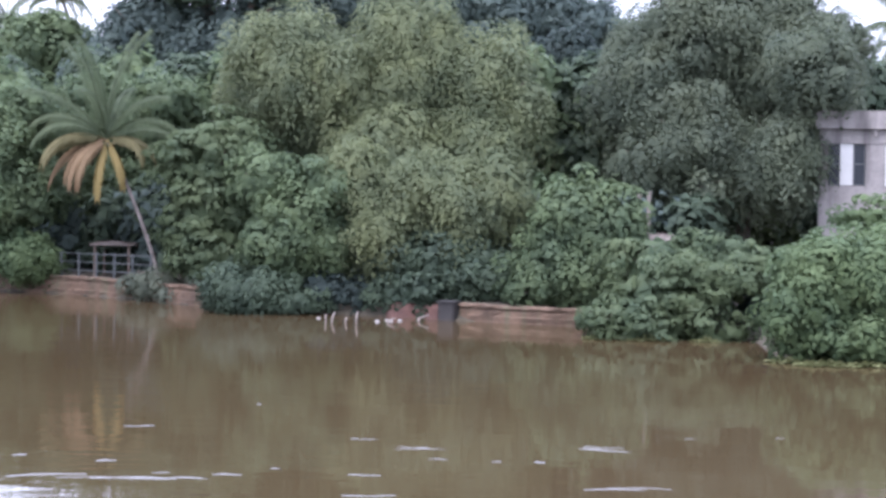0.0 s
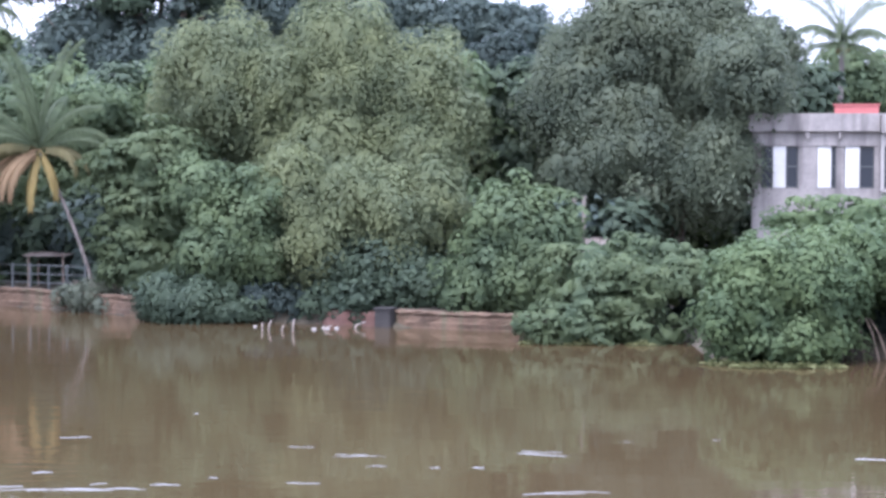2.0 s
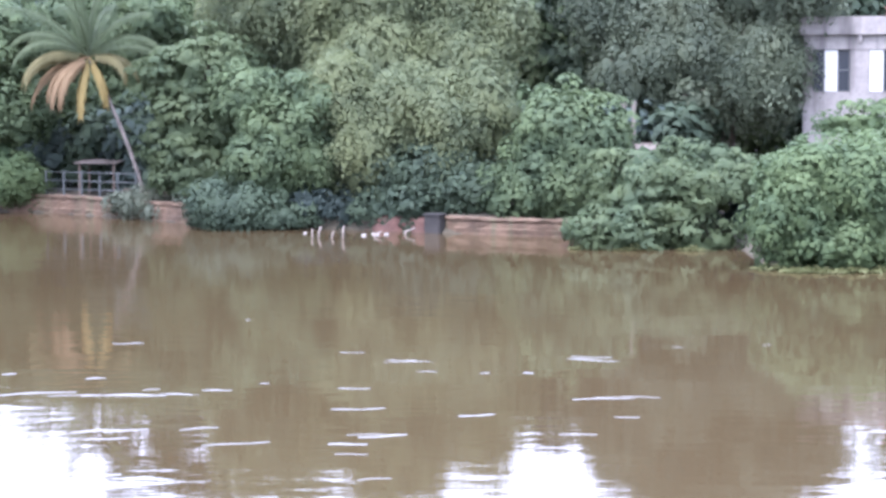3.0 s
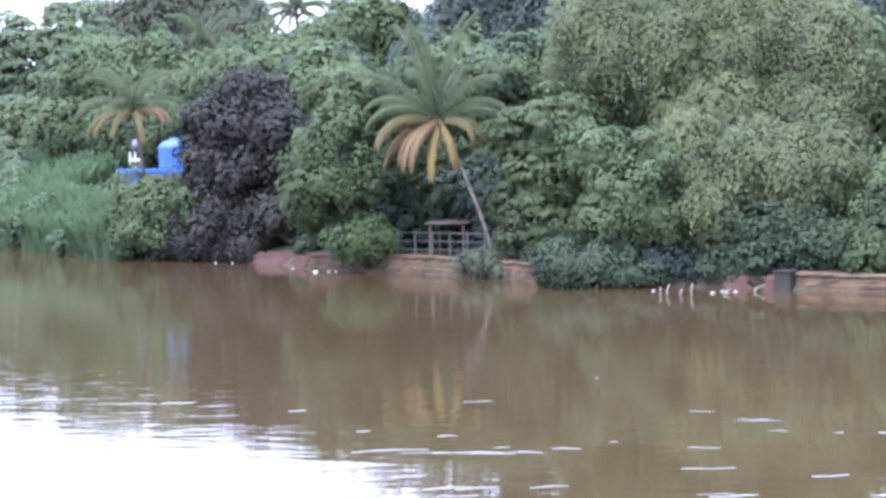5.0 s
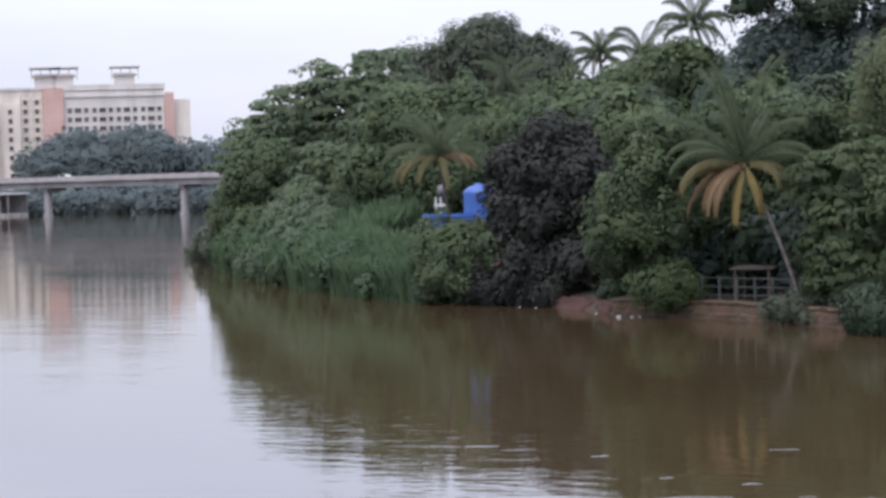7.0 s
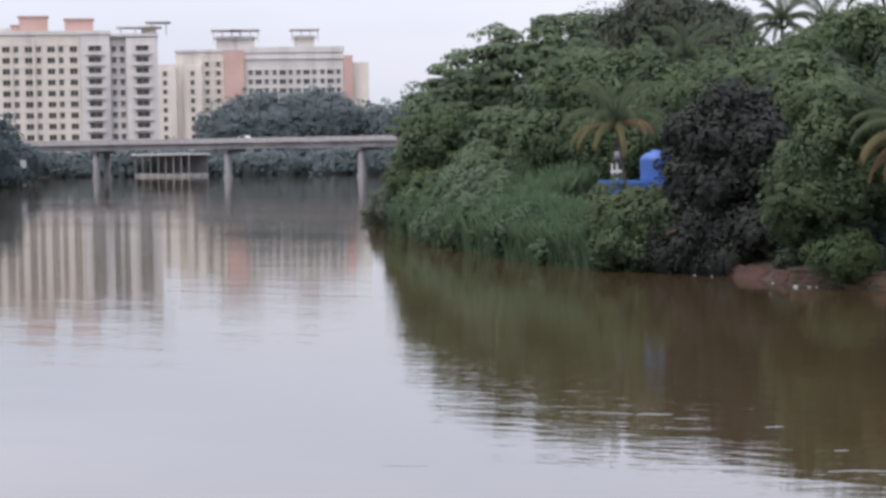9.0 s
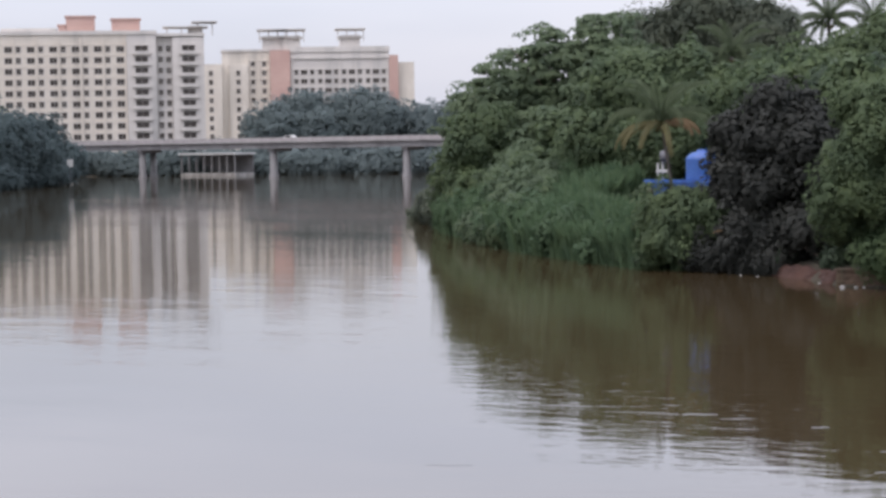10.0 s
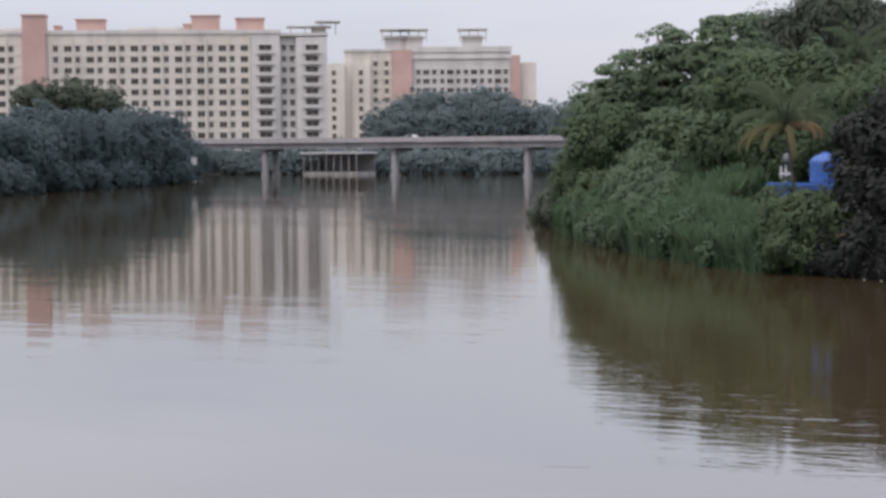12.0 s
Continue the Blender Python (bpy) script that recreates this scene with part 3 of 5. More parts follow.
shrub((21.6, 75.6), [(21.6, 75.5, 2.1, 1.5, 1.5, 2.1), (23.8, 75.2, 2.4, 2.0, 1.7, 2.3)], LEAF_MID, "dense green shrub at the water's edge", leaf=0.26)
shrub((19.3, 86), [(18.3, 86, 5.0, 1.6, 1.2, 0.6), (20.6, 86, 5.1, 1.7, 1.2, 0.7), (22.8, 85.5, 4.6, 1.6, 1.2, 1.1), (25, 85, 4.4, 1.6, 1.3, 1.3)], LEAF_FRESH, "flat-topped light-green shrub before a house", "layered", 0.26)
shrub((9.5, 88.3), [(7.2, 84.9, 0.8, 1.5, 1.2, 0.8), (9.2, 85.8, 1.7, 2.2, 1.5, 1.4), (12.0, 85.6, 2.5, 2.3, 1.4, 0.7), (8.6, 84.2, 0.45, 2.6, 0.9, 0.5), (11.6, 83.9, 0.3, 1.6, 0.6, 0.3), (10.6, 84.6, 1.3, 1.4, 0.8, 0.4), (12.8, 88, 2.9, 2.0, 1.2, 1.1), (9.2, 88.4, 3.1, 2.2, 1.2, 1.0)], LEAF_ALMOND,
      "trailing broad-leaved creeper hanging over the water", "layered", 0.32, 0.6, 9.0)
# fills the shadowed hollow under the creeper with shade-coloured leaves
shrub((12.6, 89.4), [(12.4, 88.8, 1.2, 2.0, 0.9, 1.1)], LEAF_SHADE, "growth behind a creeper, blackened leaves for a shaded hollow", leaf=0.32)
shrub((5.4, 92.6), [(5.0, 92.2, 2.5, 1.7, 1.3, 1.7), (6.0, 92.4, 4.5, 1.7, 1.3, 1.9), (7.3, 92.3, 4.2, 1.9, 1.3, 2.0), (3.9, 91.9, 1.5, 1.0, 1.0, 0.8), (6.8, 91.6, 2.0, 1.7, 1.1, 1.5)], LEAF_MID,
      "tall leafy shrub above a retaining wall", leaf=0.3, clump=0.6)
tree((15.2, 102), [(13.2, 104, 13.2, 5.0, 4, 4.0), (10.3, 103, 10.8, 2.5, 2.6, 3.4), (17, 103.6, 12.2, 3.6, 3, 4.0), (12.2, 101.6, 8.2, 2.8, 2.2, 3.0), (16.3, 99.5, 6.8, 1.7, 1.6, 2.6), (18.4, 103, 10.2, 2.0, 2, 2.8), (19.2, 104, 12.8, 1.9, 2, 2.1), (9.9, 101, 7.2, 1.6, 1.5, 1.9), (13.2, 100, 5.4, 1.4, 1.3, 1.6), (17.2, 96, 11.4, 1.6, 1.4, 2.2), (16.4, 96.5, 6.9, 1.3, 1.3, 2.3)], LEAF_GREY,
     "large feathery grey-green shade tree with drooping sprays", "fine", 0.26, 0.85, 8.5, 0.42)
tree((7.2, 114), [(6.9, 114.8, 10.2, 3.2, 2.5, 3.8), (7.6, 114, 6.8, 3.4, 2.5, 3.0), (9.5, 113, 5, 3.5, 2, 2.5)], LEAF_SHADE, "blackish-green dense tree in deep shade", "broad", 0.36, 0.9, 9.0, 0.25)
tree((-2.0, 101), [(-8.2, 104, 10.8, 3.4, 3, 3.2), (-4.6, 103, 9.4, 3.0, 3, 3.6), (-1.2, 103, 11.2, 3.2, 3, 3.6), (2.4, 102, 9.8, 2.4, 2.4, 3.4), (-2.6, 100.4, 7.0, 2.3, 1.8, 2.8), (1.4, 100, 6.6, 2.3, 1.8, 2.8)], LEAF_BAMBOO,
     "broad light-green bamboo thicket with drooping plumes", "bamboo", 0.24, 0.85, 8.0, 0.2)
tree((-0.5, 97.5), [(-3.0, 95.2, 3.9, 1.3, 1.2, 1.9), (-1.4, 95.6, 5.4, 1.4, 1.2, 1.8), (0.8, 95.2, 4.9, 1.6, 1.2, 2.0), (2.7, 95.4, 5.6, 1.2, 1.1, 2.0), (-4.2, 96.4, 6.4, 1.4, 1.3, 1.5)], LEAF_BAMBOO,
     "overhanging bamboo sprays, pale green at the tips", "bamboo", 0.23, 0.7, 8.0, 0.12)
tree((-6.6, 97.6), [(-6.6, 96.3, 4.2, 2.0, 1.5, 2.0), (-7.8, 96.2, 2.9, 1.5, 1.3, 1.7), (-5.4, 96.2, 2.9, 1.3, 1.2, 1.5), (-5.4, 96.6, 5.9, 1.6, 1.4, 1.3), (-8.6, 97.5, 5.8, 1.4, 1.4, 1.5)], LEAF_MID,
     "mid-green leafy tree leaning over the water", "broad", 0.28, 0.65, 9.0, 0.16)
tree((0.3, 96), [(0.2, 94.8, 2.6, 1.7, 1.2, 1.5), (2.0, 95, 2.3, 1.3, 1.1, 1.4), (-1.8, 95.4, 2.5, 1.3, 1.0, 1.1)], LEAF_DEEP, "dark undergrowth tree below the bamboo", "broad", 0.3, 0.6, 9.0, 0.1)
tree((-11.6, 101.5), [(-10.9, 100.4, 7.2, 2.9, 1.8, 2.2), (-11.4, 100, 4.6, 2.3, 1.6, 1.9), (-9.9, 100, 4.4, 2.2, 1.6, 2.2), (-11.0, 99.6, 2.4, 2.1, 1.4, 1.5)], LEAF_ALMOND,
     "tiered almond tree with flat layered branches", "layered", 0.36, 0.75, 9.0, 0.2)
shrub((-8.6, 95.8), [(-8.8, 94.6, 0.95, 1.9, 1.2, 0.9), (-7.0, 94.6, 0.6, 1.3, 1.0, 0.6), (-10.2, 95.4, 1.1, 1.0, 1.0, 0.9)], LEAF_DEEP, "low dark shrub dipping into the water", leaf=0.24)
shrub((-14.4, 101.4), [(-14.2, 100.7, 0.75, 1.2, 0.6, 0.6), (-13.4, 100.2, 0.4, 0.7, 0.5, 0.5), (-15.3, 101.5, 0.8, 0.7, 0.5, 0.45)], LEAF_DUSTY_HAZE, "small dusty grass tuft spilling over the wall", "fine", 0.24, 0.4)
# the dark below the bamboo, painted as blackish leaves
shrub((-3.6, 95.6), [(-4.2, 95.4, 0.8, 1.6, 0.9, 0.8), (-2.2, 95.6, 0.9, 1.5, 0.9, 0.8), (-5.6, 95.6, 1.0, 1.3, 0.9, 0.8)], LEAF_SHADE, "shrub under the bamboo, shade put into its dark leaves", leaf=0.3)
# deep green chosen to paint the dark shade over the low wall
shrub((1.2, 94.4), [(1.0, 94.0, 1.6, 1.2, 0.7, 1.0), (2.6, 93.6, 1.7, 1.1, 0.7, 0.9), (-0.8, 94.0, 1.1, 1.2, 0.7, 0.9), (-2.2, 94.4, 1.0, 1.0, 0.6, 0.8)], LEAF_DEEP, "shrub behind a low wall, dark leaves for the shade", leaf=0.3)
shrub((-26.2, 112.6), [(-26.2, 112.0, 1.0, 0.8, 0.6, 0.6), (-29.9, 115.2, 1.2, 0.9, 0.6, 0.8)], LEAF_DEEP, "small dark bush on bare red earth", leaf=0.22, clump=0.4)
shrub((-32.6, 116.6), [(-32.6, 115.8, 0.9, 1.8, 1.0, 0.9), (-30.4, 114.6, 0.8, 1.2, 0.9, 0.8), (-34.6, 116.6, 1.1, 1.4, 1.0, 1.0)], LEAF_PURPLE, "dark low growth dipping to the water", leaf=0.3)
# tall dark trees behind, against the sky
for bx, lob, leafm in (
        (-19.2, [(-20.3, 143.5, 15, 3.62, 3.39, 2.94), (-16, 143.5, 14.6, 3.39, 3.39, 2.71), (-23.2, 143.5, 12, 2.82, 2.82, 2.94)], LEAF_BEHIND),
        (-9, [(-10.8, 144.4, 17.5, 3.62, 3.39, 2.94), (-6.1, 144.6, 18.4, 4.07, 3.39, 3.39), (-8.5, 144.1, 13.6, 4.75, 3.39, 2.71)], LEAF_BEHIND),
        (1.1, [(-1.4, 144.6, 17.3, 3.16, 3.39, 3.39), (2.7, 144.6, 16.6, 3.39, 3.39, 2.94), (0.6, 143.5, 13, 4.52, 3.39, 2.71)], LEAF_BEHIND),
        (7.9, [(6.3, 146.9, 16.6, 2.94, 2.94, 2.26), (9.7, 146.9, 16.1, 3.16, 2.94, 2.49), (7.9, 144.6, 12.1, 4.52, 3.39, 2.71)], LEAF_BEHIND)):
    tree((bx, 145), lob, leafm, "tall dark tree rising behind the bank thicket", "broad", 0.46, 1.1, 9.0, 0.32, group="trees behind")
tree((20, 128), [(30.3, 124.4, 11.8, 1.9, 1.8, 1.8), (28.6, 123.7, 12.3, 1.8, 1.6, 2.0), (17, 128, 11.5, 4, 3, 3), (22, 130, 11.6, 3.6, 3, 2.4), (27, 131, 9.6, 4, 3, 2.6), (32, 126, 8.4, 4, 3, 3), (38, 124, 9.0, 4, 3, 4)], LEAF_MID, "mixed green trees behind a house", "broad", 0.55, 1.0, 9.0, 0.3)
# a tall open-crowned tree whose limbs show against the sky
tree((-15.3, 142.9), [(-19.9, 142.4, 21.1, 2.94, 2.71, 1.24), (-14.9, 142.4, 22.2, 3.62, 2.94, 1.47), (-10.4, 142.4, 22, 3.16, 2.71, 1.47), (-22.8, 142.9, 19.3, 1.81, 1.81, 0.79), (-17.4, 141.8, 18.4, 2.49, 2.03, 0.9), (-12, 141.9, 18.8, 2.26, 2.03, 1.02), (-7.5, 142.4, 20.4, 2.71, 2.49, 1.58)],
     LEAF_DEEP, "tall open-crowned dark tree with bare spreading limbs", "layered", 0.47, 0.9, 6.0, 0.38)
# left of the palm
tree((-22.7, 107), [(-22.7, 106.4, 8.2, 2.2, 1.9, 2.4), (-23.4, 105.8, 5.6, 2.2, 1.7, 2.2), (-21.4, 106, 5.0, 1.6, 1.5, 2.0), (-24.6, 106.6, 4.0, 1.6, 1.4, 1.3)], LEAF_MID, "light-green leafy tree behind the bank wall", "broad", 0.3, 0.7, 9.0, 0.18)
shrub((-21.9, 105.9), [(-21.9, 105.0, 1.9, 1.5, 1.1, 1.2), (-20.8, 105.4, 1.6, 0.9, 0.9, 0.9)], LEAF_FRESH, "low bright-green bush on the bank wall", leaf=0.22)
tree((-18, 112), [(-18.5, 111, 9.0, 2.6, 2, 2.6), (-15.4, 111, 8.6, 2.6, 2, 2.6), (-17, 110, 5.0, 3.4, 2, 2.2), (-21.8, 113.0, 6.6, 2.4, 1.8, 2.4)], LEAF_MID, "shaded green tree behind the leaning palm", "broad", 0.34, 0.8, 9.0, 0.2)
tree((-30.5, 150.3), [(-28.9, 149.2, 14.1, 3.84, 3.39, 3.16), (-33.2, 150.3, 12.5, 3.16, 3.39, 2.71), (-38.4, 150.3, 11.6, 3.39, 3.39, 2.71), (-30.5, 148, 9.1, 4.97, 3.39, 3.16)], LEAF_MID, "mixed green trees below tall palms", "broad", 0.45, 1.07, 9.0, 0.28)
tree((-30.4, 118.5), [(-30.2, 117.4, 8.4, 2.6, 2.2, 2.6), (-32.4, 117.2, 7.6, 1.8, 1.5, 2.0), (-31.6, 116.9, 4.9, 2.8, 1.9, 2.4), (-28.6, 116.6, 5.8, 2.2, 1.7, 2.6), (-31.9, 116.0, 2.1, 2.3, 1.5, 1.7),
     (-29.2, 115.8, 2.4, 1.8, 1.4, 1.5), (-34.3, 116.5, 6.6, 0.7, 0.6, 0.75), (-33.5, 116.3, 5.7, 0.9, 0.8, 0.9), (-33.3, 117.2, 6.0, 0.9, 0.9, 1.0), (-33.8, 117.2, 8.3, 1.1, 1.0, 0.9), (-28.2, 114.2, 2.5, 1.6, 1.2, 1.0)], LEAF_PURPLE,
     "dark purplish-leaved tree with dense crown", "broad", 0.44, 0.62, 7.0, 0.22)
# the wooded point
# the greyness of this dome is haze put into its leaf colour
tree((-58.2, 195.6), [(-58, 195.6, 18.1, 6, 4.8, 5.52), (-63.6, 194.4, 16.6, 4.08, 3.6, 4.32), (-52.3, 194.4, 16.6, 4.56, 3.6, 4.56)], LEAF_DUSTY_HAZE, "domed fine-leaved grey-green tree", "fine", 0.5, 1.32, 8.0, 0.4)
tree((-62.4, 170.4), [(-61.2, 172.2, 14.2, 4.32, 3.6, 4.8), (-66.7, 174, 13.3, 4.08, 3.6, 4.8), (-58.3, 167.4, 10.6, 3.84, 3.12, 4.32), (-63.6, 167.4, 7.5, 4.08, 2.88, 3.36)], LEAF_POINT, "big-leaved tiered tree on the point", "layered", 0.58, 1.14, 9.0, 0.32)
tree((-72.4, 177.1), [(-70.6, 174.2, 11.2, 3.91, 3.45, 4.6), (-75.9, 178.2, 8.9, 3.45, 2.99, 4.37), (-69, 170.8, 7.3, 3.68, 2.76, 3.91), (-75, 174.8, 4.1, 3.45, 2.53, 2.99)], LEAF_POINT, "leafy tiered tree near the end of the point", "layered", 0.55, 1.09, 9.0, 0.3)
tree((-71, 168), [(-70.5, 167, 6.6, 3.2, 3, 3.8), (-74, 172, 5.0, 3, 3, 3.2), (-70, 163.5, 3.2, 2.6, 2, 2.2)], LEAF_MID, "green tree at the tip of the point", "broad", 0.44, 0.9, 9.0, 0.26)
tree((-51.7, 154.1), [(-51.1, 152.5, 11.7, 3.33, 2.76, 3.91), (-47.7, 151.8, 11, 2.99, 2.76, 3.45), (-52.9, 150.1, 7.5, 3.45, 2.53, 2.99), (-44.2, 151.8, 9.8, 3.22, 2.76, 3.22)], LEAF_MID, "mixed green trees behind a palm", "broad", 0.46, 0.98, 9.0, 0.26)
tree((-40, 140), [(-40, 139.5, 8.2, 4.0, 2.2, 3.1), (-45, 141, 7.0, 3.6, 2, 2.9), (-37.4, 138, 9.6, 2.6, 2, 2.8)], LEAF_MID, "shaded trees behind a blue platform", "broad", 0.38, 0.85, 9.0, 0.2)
shrub((-36.6, 118.6), [(-36.6, 118.2, 2.9, 2.0, 1.3, 1.9), (-36.0, 118.2, 3.9, 1.5, 0.9, 0.9), (-34.6, 117.4, 2.8, 1.6, 1.2, 2.1), (-38.6, 119.0, 3.0, 1.7, 1.2, 1.9), (-37.4, 117.4, 1.2, 2.4, 1.1, 1.2)], LEAF_MID, "green bank shrub below a blue platform", leaf=0.3, clump=0.6)


def undergrowth(points, n, z0, z1, r, mats, label, seed):
    """Shaded filling trees along a line behind the bank."""
    rng = random.Random(seed)
    for i in range(n):
        u = (i + rng.uniform(0.3, 0.7)) / n * (len(points) - 1)
        (ax, ay), (bx, by) = points[int(u)], points[int(u) + 1]
        x, y = ax + (bx - ax) * (u % 1), ay + (by - ay) * (u % 1)
        lob, z = [], z0
        while z < z1:
            lob.append((x + rng.uniform(-0.6, 0.6) * r, y + rng.uniform(-0.5, 0.5), z + r * 0.5, r * rng.uniform(0.8, 1.2), r * 0.7, r * rng.uniform(0.7, 0.95)))
            z += r * 1.25
        tree((x, y), lob, mats[i % len(mats)], label, "broad", 0.5, 0.95, 6.0, 0.12, group="undergrowth", fine=1.0)


# the deep green rows put the thicket's shade into their leaf colour
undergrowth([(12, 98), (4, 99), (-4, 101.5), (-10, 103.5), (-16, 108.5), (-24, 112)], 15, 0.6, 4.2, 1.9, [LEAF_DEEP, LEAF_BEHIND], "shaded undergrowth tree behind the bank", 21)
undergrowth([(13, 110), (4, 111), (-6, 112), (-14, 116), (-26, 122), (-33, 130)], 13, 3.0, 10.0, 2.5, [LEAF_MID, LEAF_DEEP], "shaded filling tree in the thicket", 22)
undergrowth([(-38, 147), (-48, 153), (-59, 162), (-70, 178)], 9, 3.5, 8.5, 2.5, [LEAF_MID, LEAF_POINT], "green filling tree on the point", 23)
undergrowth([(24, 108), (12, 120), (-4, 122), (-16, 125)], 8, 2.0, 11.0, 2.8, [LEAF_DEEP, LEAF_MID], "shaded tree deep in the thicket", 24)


def reed_bank():
    """Tall broad-bladed reeds on the slope of the point."""
    rng = np.random.default_rng(5)
    line = [(-35, 117.2), (-40, 118.5), (-53, 133), (-71.5, 160.5), (-80, 177)]
    quads = []
    for (ax, ay), (bx, by) in zip(line, line[1:]):
        d = math.hypot(bx - ax, by - ay)
        n = int(d * 300)
        t, back = rng.random(n), rng.random(n) ** 1.1 * (4.0 if ax > -45 else 9.0) - 0.3
        nx, ny = (by - ay) / d, -(bx - ax) / d
        if nx < 0:
            nx, ny = -nx, -ny
        x, y = ax + (bx - ax) * t + nx * back, ay + (by - ay) * t + ny * back
        z = np.maximum(ground_z(x, y), 0) - 0.1
        h = rng.uniform(1.2, 2.9, n)
        a = rng.random(n) * 2 * math.pi
        lean = np.stack([np.cos(a), np.sin(a), np.zeros(n)], 1) * (h * rng.uniform(0.1, 0.5, n))[:, None]
        side = np.stack([-np.sin(a), np.cos(a), np.zeros(n)], 1) * rng.uniform(0.1, 0.26, n)[:, None]
        p = np.stack([x, y, z], 1)
        m = p + lean * 0.35 + np.array([0, 0, 1]) * (h * 0.6)[:, None]
        e = p + lean + np.array([0, 0, 1]) * h[:, None]
        quads += [np.stack([p - side * 0.4, p + side * 0.4, m + side, m - side], 1), np.stack([m - side, m + side, e + side * 0.1, e - side * 0.1], 1)]
    tagged(new("reeds", quads_of(np.concatenate(quads), LEAF_REED)), "tall bright-green reeds along the water's edge", "reeds", kind="stuff")


reed_bank()
# broad-leaved clumps among the reeds
for x, y, r in ((-40.6, 121.2, 1.1), (-43.4, 123.4, 1.3), (-46.2, 127.6, 1.0), (-48.6, 129.8, 1.5), (-52.2, 134.2, 1.2), (-54.8, 138.6, 1.6), (-59.4, 144.2, 1.3), (-62.4, 150.2, 1.7), (-67.8, 157.6, 1.4), (-71.0, 163.6, 1.7)):
    z = float(ground_z(x, y))
    shrub((x, y), [(x, y, z + r * 0.9, r, r * 0.8, r), (x - r * 0.8, y - 0.4, z + r * 0.5, r * 0.7, r * 0.6, r * 0.7), (x + r * 0.8, y + 0.3, z + r * 0.7, r * 0.7, r * 0.6, r * 0.9)], LEAF_REED,
          "broad-leaved green clump among the reeds", leaf=0.42, clump=0.55, density=7.0, group="clumps in the reeds")
for i, (x, y, r) in enumerate(((-56.0, 140.5, 1.4), (-58.6, 145.6, 1.8), (-61.2, 150.4, 2.0), (-63.0, 155.6, 2.1), (-65.6, 160.6, 2.2), (-66.4, 166.4, 2.4), (-69.4, 171.0, 2.2), (-72.0, 177.0, 2.0))):
    z = max(0.0, float(ground_z(x, y)))
    shrub((x, y), [(x, y, z + r * 0.8, r * 1.1, r, r), (x - r * 0.7, y - r * 0.9, max(0.8, z * 0.5) + r * 0.15, r * 0.9, r * 0.7, r * 0.7), (x + r * 0.7, y + r * 0.9, z + r * 1.35, r * 1.1, r * 0.9, r)],
          LEAF_POINT if i % 3 else LEAF_MID, "leafy bush hanging to the water on the point", "layered" if i % 2 else "broad", 0.46, 0.75, 8.0, group="bushes on the point")
shrub((-82, 182), [(-80.5, 180, 1.6, 3.4, 3, 1.8), (-76, 174, 2.4, 3.2, 2.4, 2.4), (-85.5, 189.5, 0.7, 3.0, 3, 0.9), (-88.8, 195.5, 0.35, 2.8, 2.6, 0.5)], LEAF_DUSTY_HAZE, "low grassy scrub sloping to the point", "fine", 0.6, 0.7, 9.0)

# palms
coconut_palm((-14.4, 103.0), (-17.15, 103.5, 8.0), "leaning coconut palm with yellowing drooping lower fronds", 4.7, [
    (5, 80, 50, FROND_GREEN, "", 20, 380, 1.25),
    (4, 62, 85, FROND_GREEN, "", 30, 390, 1.15),
    (3, 42, 115, FROND_GREEN, "", 140, 220, 1.05),
    (2, 36, 115, FROND_GREEN, "", -30, 35, 1.0),
    (4, 18, 115, FROND_OLIVE, "fading olive frond", 160, 220, 0.9),
    (2, 12, 120, FROND_OLIVE, "fading olive frond", -35, 10, 0.75),
    (5, -8, 95, FROND_DRY, "drying tan frond", 180, 250, 0.82),
    (1, -48, 60, FROND_YELLOW, "yellow drooping frond", 245, 260, 0.7),
    (1, -30, 75, FROND_YELLOW, "yellow drooping frond", 300, 330, 0.68)], bend=0.25, broad=0.034, trunk_radius=0.09)
GREEN_PLAN = [(6, 74, 105, FROND_GREEN, "", 0, 360, 1.1), (8, 45, 150, FROND_GREEN, "", 15, 375, 1.05), (6, 8, 120, FROND_GREEN, "", 0, 360, 0.9)]
coconut_palm((-38.8, 123.4), (-39.0, 120.6, 8.9), "coconut palm beside a blue platform, lower fronds browning", 4.4, GREEN_PLAN[:2] + [
    (5, 12, 125, FROND_OLIVE, "fading olive frond", 170, 300, 0.9), (2, 30, 120, FROND_DRY, "drying tan frond", 335, 365, 0.62)])
coconut_palm((-36.4, 155.4), (-36.4, 153.8, 16.6), "slender tall coconut palm against the sky", 3.3, GREEN_PLAN, 0.13, broad=0.03)
coconut_palm((-25.3, 154.4), (-28.8, 152.8, 18.6), "tall leaning coconut palm against the sky", 4.1, GREEN_PLAN, 0.15, bend=0.8, broad=0.034)
coconut_palm((26.3, 117.0), (26.5, 116.0, 14.1), "coconut palm behind a grey house", 4.4, GREEN_PLAN, 0.16)
coconut_palm((-45.2, 160.2), (-45.4, 158.6, 14.4), "coconut palm half hidden among trees", 4.3, GREEN_PLAN, 0.16)
coconut_palm((-33.4, 157.6), (-33.6, 156.4, 16.4), "coconut palm crown among trees", 4.1, GREEN_PLAN, 0.16)


